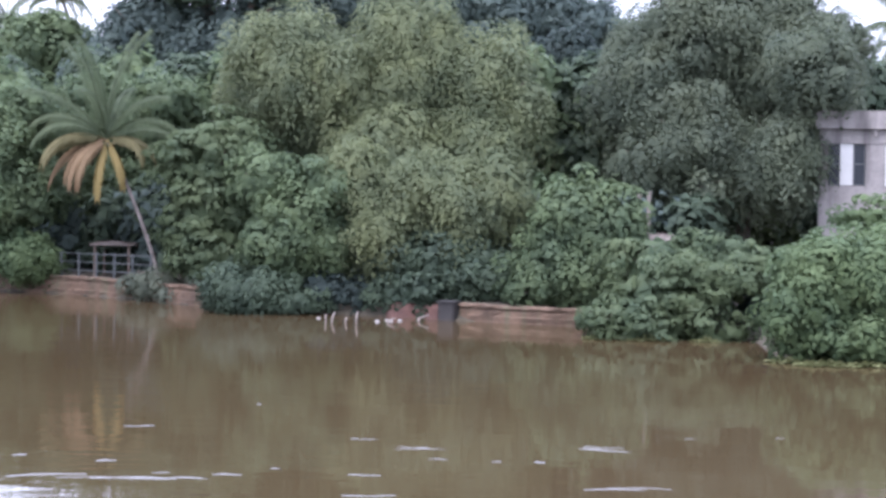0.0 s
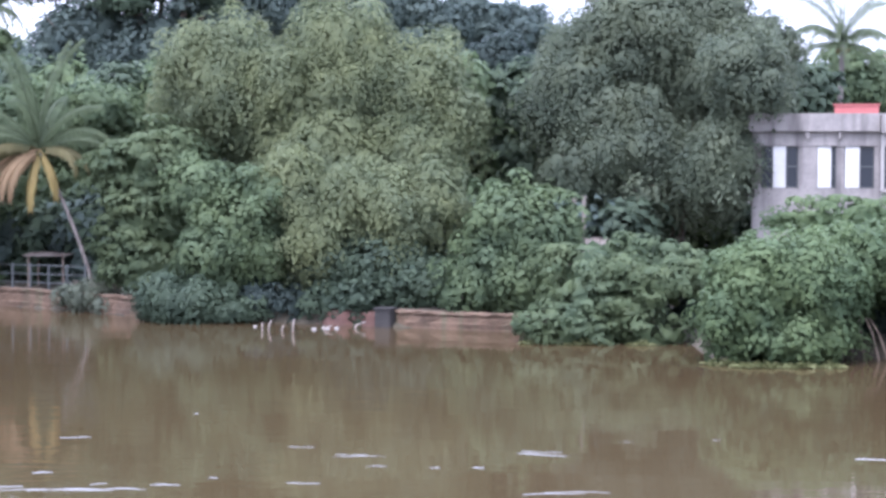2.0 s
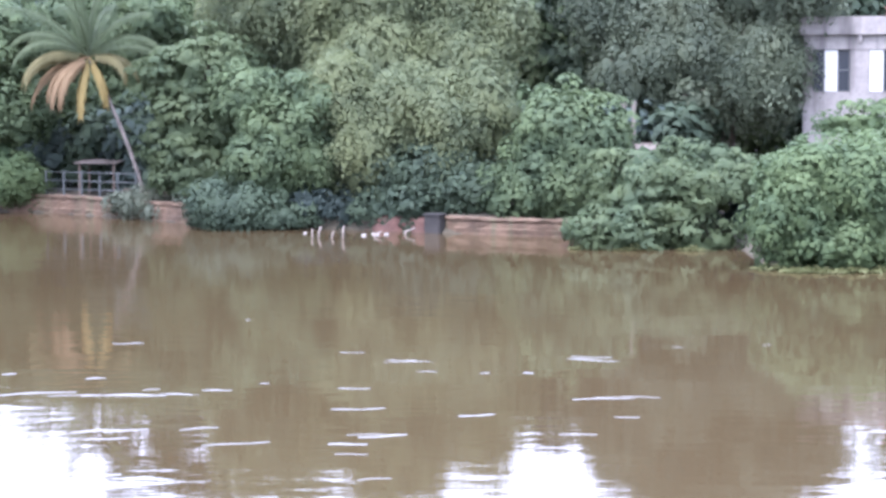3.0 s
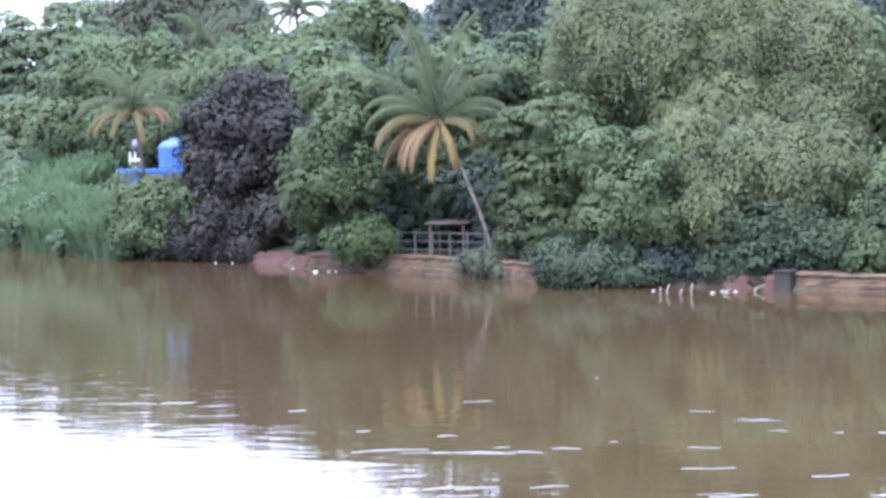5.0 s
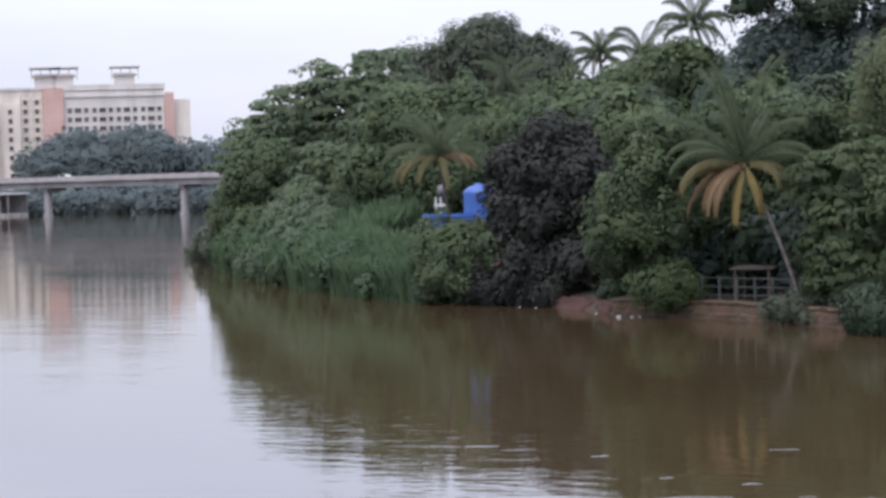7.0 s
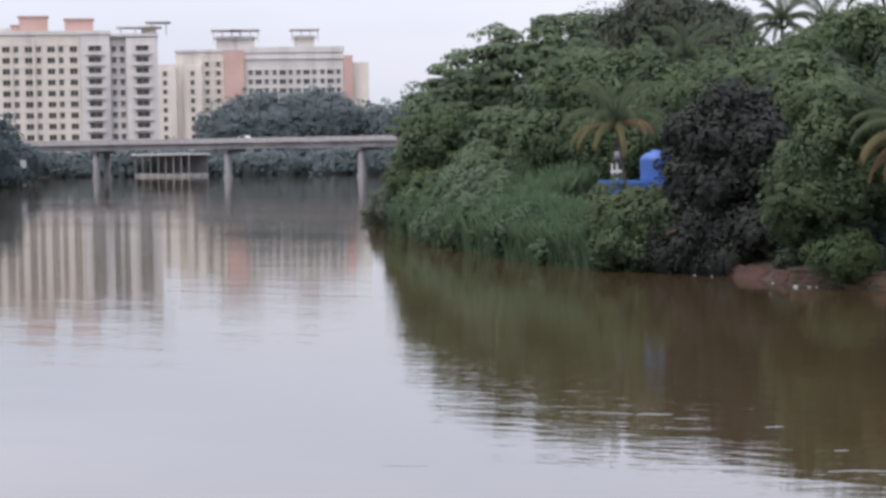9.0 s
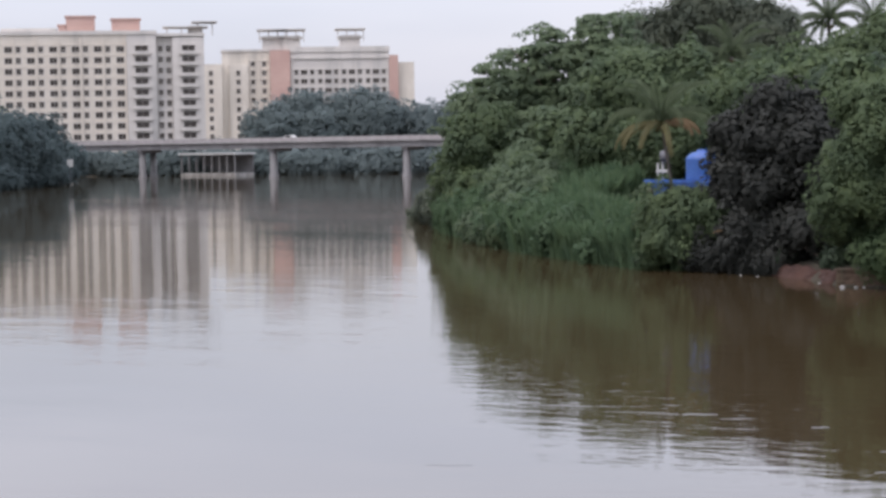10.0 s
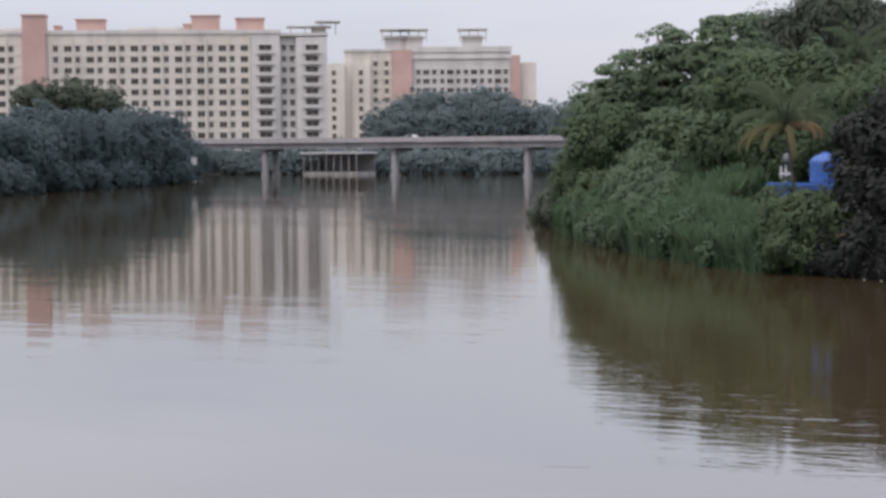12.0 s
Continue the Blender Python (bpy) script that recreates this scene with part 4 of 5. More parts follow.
# ---- riverside house ----
def riverside_house():
    t = thing("house", "two-storey grey rendered house with tall white shutters", "house", (23.4, 95.16, 1.6), -13.8)
    g = 1.6

    def z(v):
        return v - g
    # left wing, its shade painted as a darker render
    for x0, x1, y0, y1, z0, z1 in ((-5.8, 0.18, 0.0, 7, 0.8, 5.15), (-5.8, 0.18, 0.06, 0.36, 5.15, 6.25), (-5.8, 0.18, 0.02, 0.36, 8.25, 8.95), (-5.8, -5.5, 0.36, 6.7, 5.15, 8.95), (-5.8, 0.18, 6.7, 7, 5.15, 8.95),
                                   (-5.8, -5.38, 0.06, 0.36, 6.25, 8.25), (-3.64, -2.76, 0.06, 0.36, 6.25, 8.25), (-1.86, -1.5, 0.06, 0.36, 6.25, 8.25), (-0.1, 0.18, 0.06, 0.36, 6.25, 8.25)):
        part("wall", Bits().box(x0, x1, y0, y1, z(z0), z(z1)).mesh(HOUSE_GREY_SHADE), t, "stained grey rendered wall, shade in its tone")
    # protruding wing, lighter in colour because it faces the light
    for x0, x1, y0, y1, z0, z1 in ((0.2, 9, -0.5, 7, 0.8, 5.0), (0.2, 9, -0.45, -0.1, 5.0, 6.25), (0.2, 9, -0.42, -0.1, 8.25, 8.85), (8.7, 9, -0.1, 7, 5.0, 8.85),
                                   (0.2, 0.36, -0.45, -0.1, 6.25, 8.25), (4.3, 4.9, -0.45, -0.1, 6.25, 8.25), (8.6, 9, -0.45, -0.1, 6.25, 8.25)):
        part("wall", Bits().box(x0, x1, y0, y1, z(z0), z(z1)).mesh(HOUSE_LIGHT), t, "pale rendered wall")
    # near-black panel paints the room's shade behind the windows
    part("interior", Bits().box(-5.5, 8.7, 1.2, 1.4, z(5.2), z(8.9)).box(-5.5, 8.7, 0.36, 1.2, z(5.16), z(5.3)).mesh(OPENING_SHADE), t, "dark panel standing for the shaded interior")
    part("roof", Bits().box(-6.0, 0.18, -0.25, 7.2, z(8.95), z(9.78), 0.05).box(0.2, 9.2, -0.8, 7.2, z(8.85), z(9.74), 0.05).box(-5.7, 9.0, 0.1, 7.0, z(9.74), z(9.8)).mesh(HOUSE_GREY_SHADE), t, "deep grey concrete parapet")
    part("ledge", Bits().box(-4.0, 0.15, -0.35, 0.05, z(5.05), z(5.2), 0.03).box(0.2, 9, -0.75, -0.46, z(6.1), z(6.24), 0.03).mesh(HOUSE_LIGHT), t)
    for a, b in ((-4.82, -4.22), (-2.74, -2.1), (-1.46, -0.78), (1.06, 1.92), (2.72, 3.5), (5.0, 5.8), (6.6, 7.4)):
        y = 0.1 if a < 0 else -0.4
        m = Bits().box(a, b, y, y + 0.07, z(6.27), z(8.23), 0.01)
        for i in range(1, 6):
            m.box(a + 0.06, b - 0.06, y - 0.015, y, z(6.27 + i * 0.33 - 0.28), z(6.27 + i * 0.33 - 0.03))
        part("shutter", m.mesh(WHITE), t, "tall white painted shutter")
    for a, b in ((-5.36, -4.84), (-4.2, -3.66), (-2.08, -1.88), (-0.76, -0.12), (0.38, 1.04), (1.94, 2.7), (3.52, 4.28), (5.82, 6.58), (7.42, 8.1)):
        y = 0.22 if a < 0 else -0.25
        w = part("window", Bits().box(a, a + 0.05, y, y + 0.06, z(6.27), z(8.23)).box(b - 0.05, b, y, y + 0.06, z(6.27), z(8.23)).box(a, b, y, y + 0.06, z(7.25), z(7.31)).box(a, b, y, y + 0.06, z(6.27), z(6.32)).box(a, b, y, y + 0.06, z(8.18), z(8.23)).mesh(FENCE_GREY), t)
        part("pane", Bits().box(a + 0.05, b - 0.05, y + 0.02, y + 0.03, z(6.32), z(8.18)).mesh(GLASS), w, "dark glass")
    for x in (-3.2, -1.7, 1.5, 3.6):
        part("bracket", Bits().box(x - 0.08, x + 0.08, -0.2 if x < 0 else -0.75, 0.05 if x < 0 else -0.4, z(8.6), z(8.9), 0.03).mesh(HOUSE_GREY_SHADE), t)
    # dark slab on the solid wall, drawn as a shaded opening
    part("doorway_shade", Bits().box(-3.9, -0.3, -0.06, 0.02, z(1.8), z(4.6)).mesh(OPENING_SHADE), t, "dark slab standing for a shaded veranda opening")
    red = thing("roof_tank", "low red sheet-covered box on a house roof", "roof box", (22.9, 97.2, 9.8), -13.8)
    part("body", Bits().box(-1.05, 1.05, 0, 1.4, 0, 0.42, 0.05).mesh(RED_PAINT), red)
    part("lid", Bits().box(-1.12, 1.12, -0.07, 1.47, 0.42, 0.48, 0.05).mesh(RED_PAINT), red)


riverside_house()


def villa():
    t = thing("house", "cream villa with deep eaves and a white balcony behind trees", "house", (34.4, 130.5, 1.9), -14.5)
    part("wall", Bits().box(-1.6, 8, 0.6, 9, -0.5, 12.0).mesh(OFFWHITE), t)
    part("roof", Bits().box(-2.4, 9, -0.8, 10, 12.05, 12.4, 0.1).box(-2.0, 8.6, -0.3, 9.6, 11.3, 12.05, 0.05).mesh(OFFWHITE), t, "cream flat roof with deep eaves")
    part("balcony", Bits().box(-2.2, 8.4, -0.6, 0.6, 10.1, 10.7, 0.05).box(-2.0, 8.2, -0.5, 0.6, 9.7, 10.1).mesh(WHITE), t, "white balcony band")
    for x in (-1.6, 2.1, 5.6):
        part("column", Bits().lathe(x, -0.1, [(0.3, 7.2), (0.55, 7.6), (0.75, 8.1), (0.35, 8.5), (0.28, 9.7)] if x > 0 else [(0.22, 7.2), (0.22, 9.7)], 14).mesh(WHITE, True), t, "white flared column")
    part("terrace", Bits().box(-2.2, 8.4, -1.0, 0.6, -0.5, 7.2).mesh(OFFWHITE), t)
    for x in (-0.6, 3.4):
        w = part("window", Bits().box(x, x + 1.6, 0.5, 0.6, 7.3, 9.5).mesh(WHITE), t)
        part("pane", Bits().box(x + 0.1, x + 1.5, 0.48, 0.5, 7.4, 9.4).mesh(GLASS), w, "dark glass")


villa()


# ---- blue platform, fence, hut, posts, litter ----
def blue_platform():
    t = thing("platform", "raised blue painted steel platform among bank foliage", "platform", (-44.1, 132.9, 0.35), -18)
    t.scale = (1.1, 1.1, 1.0)
    part("deck", Bits().box(0.0, 6.4, 0.0, 2.6, 4.35, 4.75, 0.08).box(-0.15, 6.5, -0.12, 0.0, 4.6, 4.82, 0.03).mesh(BLUE_PAINT), t)
    k = Bits()
    k.v += [(0.2, 0.2, 4.35), (1.5, 0.2, 4.35), (0.7, 0.2, 3.2), (0.2, 2.2, 4.35), (1.5, 2.2, 4.35), (0.7, 2.2, 3.2)]
    k.f += [(0, 2, 1), (3, 4, 5), (0, 1, 4, 3), (1, 2, 5, 4), (2, 0, 3, 5)]
    part("bracket", k.mesh(BLUE_PAINT), t)
    for x, y in ((0.7, 1.2), (3.2, 0.3), (6.0, 0.3), (3.2, 2.3), (6.0, 2.3)):
        part("post", Bits().tube([(x, y, -0.4), (x, y, 4.4)], [0.09, 0.09], 10).mesh(DARK_METAL, True), t)
    for x in (4.9, 5.6, 6.3):
        part("rail", Bits().tube([(x, 0.1, 4.75), (x, 0.1, 6.6)], [0.04, 0.04], 8).mesh(BLUE_PAINT, True), t)
    tank = thing("water_tank", "bright blue domed plastic water tank on a platform", "water tank", (-40.2, 133.0, 5.1))
    tank.scale = (1.1, 1.1, 1.15)
    prof = [(0.95, 0.0), (1.0, 0.1)] + [(1.0 - (0.04 if i % 2 else 0), 0.2 + i * 0.13) for i in range(9)] + [(0.9, 1.42), (0.62, 1.62), (0.3, 1.7), (0.28, 1.8), (0.02, 1.82)]
    part("body", Bits().lathe(0, 0, prof, 24).mesh(BLUE_PAINT, True), tank)
    pump = thing("pump_post", "white pipe post with a dark fitting on a blue platform", "pipe post", (-43.0, 133.1, 5.1))
    part("pipe", Bits().tube([(0, 0, 0), (0, 0, 1.9)], [0.1, 0.1], 10).mesh(WHITE, True), pump)
    part("clamp", Bits().box(-0.45, 0.4, -0.16, 0.16, 0.55, 0.75, 0.04).box(-0.4, -0.28, -0.1, 0.1, 0.3, 1.2).mesh(WHITE), pump)
    part("motor", Bits().lathe(0.12, 0, [(0.05, 1.25), (0.3, 1.3), (0.34, 1.6), (0.3, 1.95), (0.08, 2.05)], 12).mesh(DARK_METAL, True), pump, "dark round motor housing")


blue_platform()


def bank_fence():
    t = thing("fence", "grey pipe fence along the bank top", "fence", (-19.7, 104.9, 1.0), -27)
    for i in range(6):
        part("post", Bits().box(i * 1.12 - 0.045, i * 1.12 + 0.045, -0.045, 0.045, -0.3, 1.2, 0.01).mesh(FENCE_GREY), t)
    for zz in (0.25, 0.68, 1.12):
        part("rail", Bits().tube([(-0.1, 0, zz), (5.7, 0, zz)], [0.028, 0.028], 8).mesh(FENCE_GREY, True), t)
    h = thing("lean_to", "small open lean-to with a rusty sheet roof", "shelter", (-18.1, 105.6, 1.1), -10)
    for x, y in ((0, 0), (1.85, 0), (0, 1.5), (1.85, 1.5)):
        part("post", Bits().box(x - 0.06, x + 0.06, y - 0.06, y + 0.06, -0.3, 1.5 - 0.1 * (x < 1), 0.01).mesh(BARK), h)
    part("roof", Bits().sheet(-0.25, 2.1, -0.3, 1.8, 1.42, 1.56).mesh(SHEET), h, "rusty corrugated sheet")


bank_fence()


def post(x, y, top, mat, label):
    z0 = float(ground_z(x, y)) - 0.3
    t = thing("post", label, "post", (x, y, z0))
    part("shaft", Bits().box(-0.09, 0.09, -0.09, 0.09, 0, top - z0, 0.02).mesh(mat), t)
    part("cap", Bits().box(-0.12, 0.12, -0.12, 0.12, top - z0, top - z0 + 0.08, 0.02).mesh(mat), t)


post(9.1, 94.6, 5.7, DRIFTWOOD, "weathered greyish post above bank shrubs")
post(9.55, 94.7, 5.8, DRIFTWOOD, "weathered greyish post above bank shrubs")



def shed(x, y, w, d, h, label):
    z0 = float(ground_z(x, y))
    t = thing("shed", label, "shed", (x, y, z0 - 0.2), -4)
    part("wall", Bits().box(0, w, 0, 0.12, 0, h).box(0, w, d - 0.12, d, 0, h).box(0, 0.12, 0.12, d - 0.12, 0, h).box(w - 0.12, w, 0.12, d - 0.12, 0, h).mesh(CONCRETE), t)
    part("roof", Bits().sheet(-0.2, w + 0.2, -0.4, d + 0.3, h + 0.05, h + 0.3).mesh(SHEET), t, "weathered corrugated sheet roof")


shed(8.1, 95.4, 2.6, 2.4, 2.7, "small grey shed with sheet roof behind shrubs")
shed(1.9, 97.6, 2.2, 2.4, 2.0, "low grey shed under the bamboo")


def litter():
    rng = random.Random(4)
    for x, y, s in ((-2.9, 90.6, 0.24), (-2.3, 90.9, 0.2), (-1.9, 91.1, 0.22), (-2.5, 91.4, 0.18), (-24.4, 105.8, 0.3), (-23.7, 105.9, 0.22), (-23.3, 106.0, 0.2), (-26.3, 108.6, 0.18), (-31.0, 113.3, 0.16), (-32.2, 114.0, 0.14), (-5.6, 92.0, 0.2)):
        z0 = max(0.0, float(ground_z(x, y)))
        t = thing("foam_block", "scuffed white foam block washed up at the waterline", "litter", (x, y, z0 - 0.03), rng.uniform(0, 90), group="litter on the bank")
        part("block", Bits().box(-s * 0.42, s * 0.42, -s * 0.3, s * 0.3, 0, s * 0.4, s * 0.12).box(-s * 0.25, s * 0.3, -s * 0.2, s * 0.2, s * 0.4, s * 0.5, s * 0.1).mesh(WHITE if x < -20 else CONCRETE), t)
    for x, y, h, lean in ((-3.8, 89.6, 0.55, 0.05), (-4.95, 90.2, 0.45, 0.25), (-5.15, 90.2, 0.35, -0.1), (-4.3, 89.8, 0.28, 0.1), (-2.7, 90.4, 0.2, 1.0), (-1.4, 91.2, 0.3, 1.3)):
        t = thing("stake", "bleached wooden stake standing in the shallows", "stake", (x, y, -0.8))
        part("shaft", Bits().tube([(0, 0, 0), (lean * 0.3, 0, 0.8 + h * 0.5), (lean * 0.6 + 0.03, 0, 0.8 + h)], [0.05, 0.045, 0.03], 7).mesh(DRIFTWOOD, True), t)


litter()


def earth_bank(points, label):
    """A slumped face of bare earth along the shore, lumpy and broken."""
    rng = random.Random(31)
    pts = []
    for (ax, ay), (bx, by) in zip(points, points[1:]):
        k = max(3, int(math.hypot(bx - ax, by - ay) / 0.22))
        pts += [(ax + (bx - ax) * i / k, ay + (by - ay) * i / k) for i in range(k)]
    rows, v, f = 9, [], []
    for i, (x, y) in enumerate(pts):
        u = i / (len(pts) - 1)
        high = 0.25 + 0.5 * math.sin(math.pi * u) ** 0.7 * (0.75 + 0.25 * math.sin(9 * u))
        for j in range(rows):
            q = j / (rows - 1)
            back = q * 1.3 + 0.3 * math.sin(13 * u + 2 * q)
            v.append((x + back * 0.62 + rng.uniform(-0.12, 0.12), y + back * 0.78 + rng.uniform(-0.12, 0.12), -0.25 + (high + 0.25) * min(1, q * 1.5) ** 0.8 + rng.uniform(-0.12, 0.12)))
    for i in range(len(pts) - 1):
        f += [(i * rows + j, (i + 1) * rows + j, (i + 1) * rows + j + 1, i * rows + j + 1) for j in range(rows - 1)]
    tagged(new("earth_bank", mesh_of(v, f, RED_SOIL, True)), label, "bank", kind="structure")


earth_bank([(-31.4, 114.2), (-29, 112.4), (-26.6, 109.4), (-24.7, 106.9)], "slumped bank of bare red earth by the water")
earth_bank([(-3.4, 93.4), (-1.6, 92.6), (0.4, 91.9)], "low slump of bare red earth between walls")


def banana_plant(x, y, z, mats, label, size):
    rng = random.Random(int(abs(x) * 10))
    z0 = max(0.0, float(ground_z(x, y)))
    t = thing("banana_plant", label, "banana plant", (x, y, z0))
    part("stem", Bits().tube([(0, 0, -0.3), (0.05, 0, (z - z0) * 0.5), (0, 0, z - z0)], [0.14, 0.11, 0.07], 9).mesh(PALM_BARK, True), t)
    for i, mat in enumerate(mats):
        az, rise, droop = 360 * i / len(mats) + rng.uniform(-25, 25), radians(rng.uniform(35, 75)), radians(rng.uniform(70, 150))
        v, f, p, a = [], [], Vector((0, 0, 0)), rise
        for j in range(11):
            q = j / 10
            w = size * 0.17 * math.sin(math.pi * min(1, q * 0.9 + 0.06)) ** 0.7
            up = Vector((-math.sin(a), 0, math.cos(a)))
            tear = rng.uniform(0.75, 1.1)
            v += [tuple(p + Vector((0, -w * tear, 0)) - up * w * 0.35), tuple(p), tuple(p + Vector((0, w * tear, 0)) - up * w * 0.35)]
            p = p + Vector((math.cos(a), 0, math.sin(a))) * size / 10
            a -= droop / 10
        for j in range(10):
            f += [(j * 3, j * 3 + 1, j * 3 + 4, j * 3 + 3), (j * 3 + 1, j * 3 + 2, j * 3 + 5, j * 3 + 4)]
        ob = part("leaf", mesh_of(v, f, mat, True), t, "dry brown leaf" if mat is FROND_DRY else "")
        ob.matrix_local = pose(0, 0, z - z0 - 0.1, 0, 0, az)


banana_plant(7.3, 93.0, 5.9, [LEAF_FRESH, LEAF_FRESH, LEAF_MID, LEAF_FRESH], "green banana plant rising from bank shrubs", 1.6)
banana_plant(-33.3, 115.7, 2.4, [FROND_DRY, FROND_OLIVE, LEAF_MID, FROND_DRY, LEAF_MID], "banana plant with withered brown leaves by the water", 1.5)


def weed_mat(cx, cy, lx, ly, n, label):
    rng = np.random.default_rng(int(abs(cx) * 10))
    a, r = rng.random(n) * 2 * math.pi, np.sqrt(rng.random(n))
    p = np.stack([cx + lx * r * np.cos(a), cy + ly * r * np.sin(a) * (1 + 0.3 * np.sin(5 * a)), 0.03 + 0.3 * rng.random(n) ** 2 * (1 - r)], 1)
    tagged(new("floating_weed", quads_of(leaf_quads(rng, p, np.tile([0, 0, 1.0], (n, 1)), 0.22, 0.7, 0.1), LEAF_WEED)), label, "water weed", kind="stuff")


# blackish leaves stand in for the shade under the shrub
shrub((18.6, 80.6), [(18.2, 80.2, 1.5, 1.7, 0.9, 1.4), (20.4, 80, 1.6, 1.6, 0.9, 1.5)], LEAF_SHADE, "growth beneath a spreading shrub, dark leaves standing for shade", leaf=0.3)


def mangrove_roots():
    rng = random.Random(12)
    t = thing("mangrove_root", "tangle of pale arching roots at the waterline", "roots", (18.6, 77.2, 0))
    for i in range(5):
        x = -0.9 + i * 0.45 + rng.uniform(-0.15, 0.15)
        part("root", Bits().tube([(x * 0.5, 0.9, 1.5 + rng.uniform(-0.2, 0.3)), (x * 0.8, 0.3, 1.0), (x, -0.4 + rng.uniform(-0.2, 0.2), 0.1), (x * 1.05, -0.5, -0.7)], [0.05, 0.045, 0.035, 0.03], 6).mesh(BARK, True), t)


mangrove_roots()
for x, y, lx, ly, n in ((12.9, 75.6, 0.9, 0.5, 150), (14.1, 74.7, 1.1, 0.6, 260), (15.6, 74.4, 0.8, 0.4, 130), (16.8, 74.6, 0.5, 0.5, 90)):
    weed_mat(x, y, lx, ly, n, "yellow-green weed floating below a shrub")
for x, y, lx, n in ((6.6, 83.9, 0.8, 160), (8.6, 83.4, 1.0, 170), (10.9, 83.2, 0.7, 90)):
    weed_mat(x, y, lx, 0.3, n, "yellow-green weed floating at the water's edge")


# ---- ripples on the water ----
def ripples():
    """Short low crests, long across the stream and a few centimetres high."""
    rng = np.random.default_rng(8)
    v, f = [], []
    spots = [(-9.0, 56.9, 0.72), (-2.2, 54.9, 0.6), (-8.3, 50.5, 0.43), (-7.8, 48.0, 2.0), (-1.7, 48.6, 0.5), (3.9, 53.4, 1.1), (-0.1, 51.1, 0.43), (2.7, 51.0, 0.28),
             (4.2, 47.1, 1.05), (-1.5, 45.9, 0.83), (1.8, 45.0, 0.87), (2.7, 42.6, 0.5), (-1.5, 41.6, 0.7), (-8.6, 44.6, 0.5), (-7.3, 42.6, 0.8), (-4.9, 48.5, 0.47),
             (-18.1, 56.3, 0.9), (-13.3, 54.5, 0.5), (-1.3, 52.9, 0.96), (11.9, 46.6, 1.6), (11.0, 44.4, 1.3), (10.3, 42.4, 1.3), (12.7, 52.1, 0.67)]
    spots += [(rng.uniform(-22, 12), rng.uniform(36, 46), rng.uniform(0.3, 1.1)) for _ in range(22)]
    spots += [(rng.uniform(-20, 10), rng.uniform(46, 62), rng.uniform(0.12, 0.4)) for _ in range(8)]
    broken = []
    for cx, cy, ln in spots:
        k = max(1, int(ln / 0.45))
        for j in range(k):
            broken.append((cx + (rng.random() * 2 - 1) * ln, cy + rng.normal(0, 0.16) + 0.1 * ln * math.sin(3 * j), rng.uniform(0.35, 0.8) * min(ln, 1.6) + 0.05))
    for cx, cy, ln in broken:
        turn = -math.atan2(cx, cy) + rng.normal(0, 0.16)
        wide = rng.uniform(0.07, 0.18)
        high = wide * rng.uniform(0.06, 0.11)
        m, ph = 14, rng.uniform(0, 6)
        k = len(v)
        for i in range(m + 1):
            u = i / m * 2 - 1
            env = (1 - u * u) * (0.65 + 0.35 * math.sin(4 * u + ph))
            off = 0.1 * math.sin(2.2 * u + ph) * ln
            for q, hgt in ((-1, -0.006), (-0.4, 0.55 * high * env), (0, high * env), (0.5, 0.5 * high * env), (1, -0.006)):
                lx, ly = u * ln, off + q * wide
                v.append((cx + lx * math.cos(turn) - ly * math.sin(turn), cy + lx * math.sin(turn) + ly * math.cos(turn), 0.004 + hgt))
        f += [(k + i * 5 + j, k + (i + 1) * 5 + j, k + (i + 1) * 5 + j + 1, k + i * 5 + j + 1) for i in range(m) for j in range(4)]
    tagged(new("water_ripples", mesh_of(v, f, WATER, True)), "low pale wind ripples on brown water", "ripples", kind="stuff")


ripples()


# ---- far bridge ----
def far_bridge():
    t = thing("bridge", "long grey concrete road bridge on round piers", "bridge", (-282.6, 444.4, 0), math.degrees(math.atan2(-15.9, 82.4)))
    part("deck", Bits().box(-60, 170, -0.4, 9.4, 8.35, 8.65).mesh(BRIDGE_GREY), t)
    for y in (0.3, 3.0, 5.7, 8.0):
        part("girder", Bits().box(-60, 170, y, y + 0.7, 7.0, 8.35).mesh(BRIDGE_GREY), t)
    part("roadway", Bits().box(-60, 170, 0.1, 8.9, 8.65, 8.69).mesh(ASPHALT), t, "dark asphalt road surface")
    panel = Bits().box(0.05, 3.15, -0.15, 0.1, 8.66, 9.45, 0.03).box(0.0, 3.2, -0.2, 0.15, 9.45, 9.62, 0.03).box(-0.12, 0.12, -0.24, 0.2, 8.66, 9.7, 0.04).mesh(PARAPET)
    for i in range(71):
        part("parapet_panel", panel, t, at=(-60 + i * 3.2, 0, 0))
        part("parapet_panel", panel, t, at=(-60 + i * 3.2, 9.1, 0))
    for a in (-44, -1.9, 41.7, 82.1, 124):
        p = part("pier", Bits().lathe(a, 2.0, [(1.1, -2), (1.1, 0.5), (0.85, 0.8), (0.85, 6.2)], 18).mesh(BRIDGE_GREY, True), t)
        part("pier", Bits().lathe(a + (-0.9 if a == -1.9 else -3.9), 7.0, [(1.1, -2), (1.1, 0.5), (0.85, 0.8), (0.85, 6.2)], 18).mesh(BRIDGE_GREY, True), t)
        part("pier_cap", Bits().box(a - 0.95, a + 0.95, 0.9, 8.2, 6.2, 7.0, 0.2).mesh(BRIDGE_GREY), p)


far_bridge()


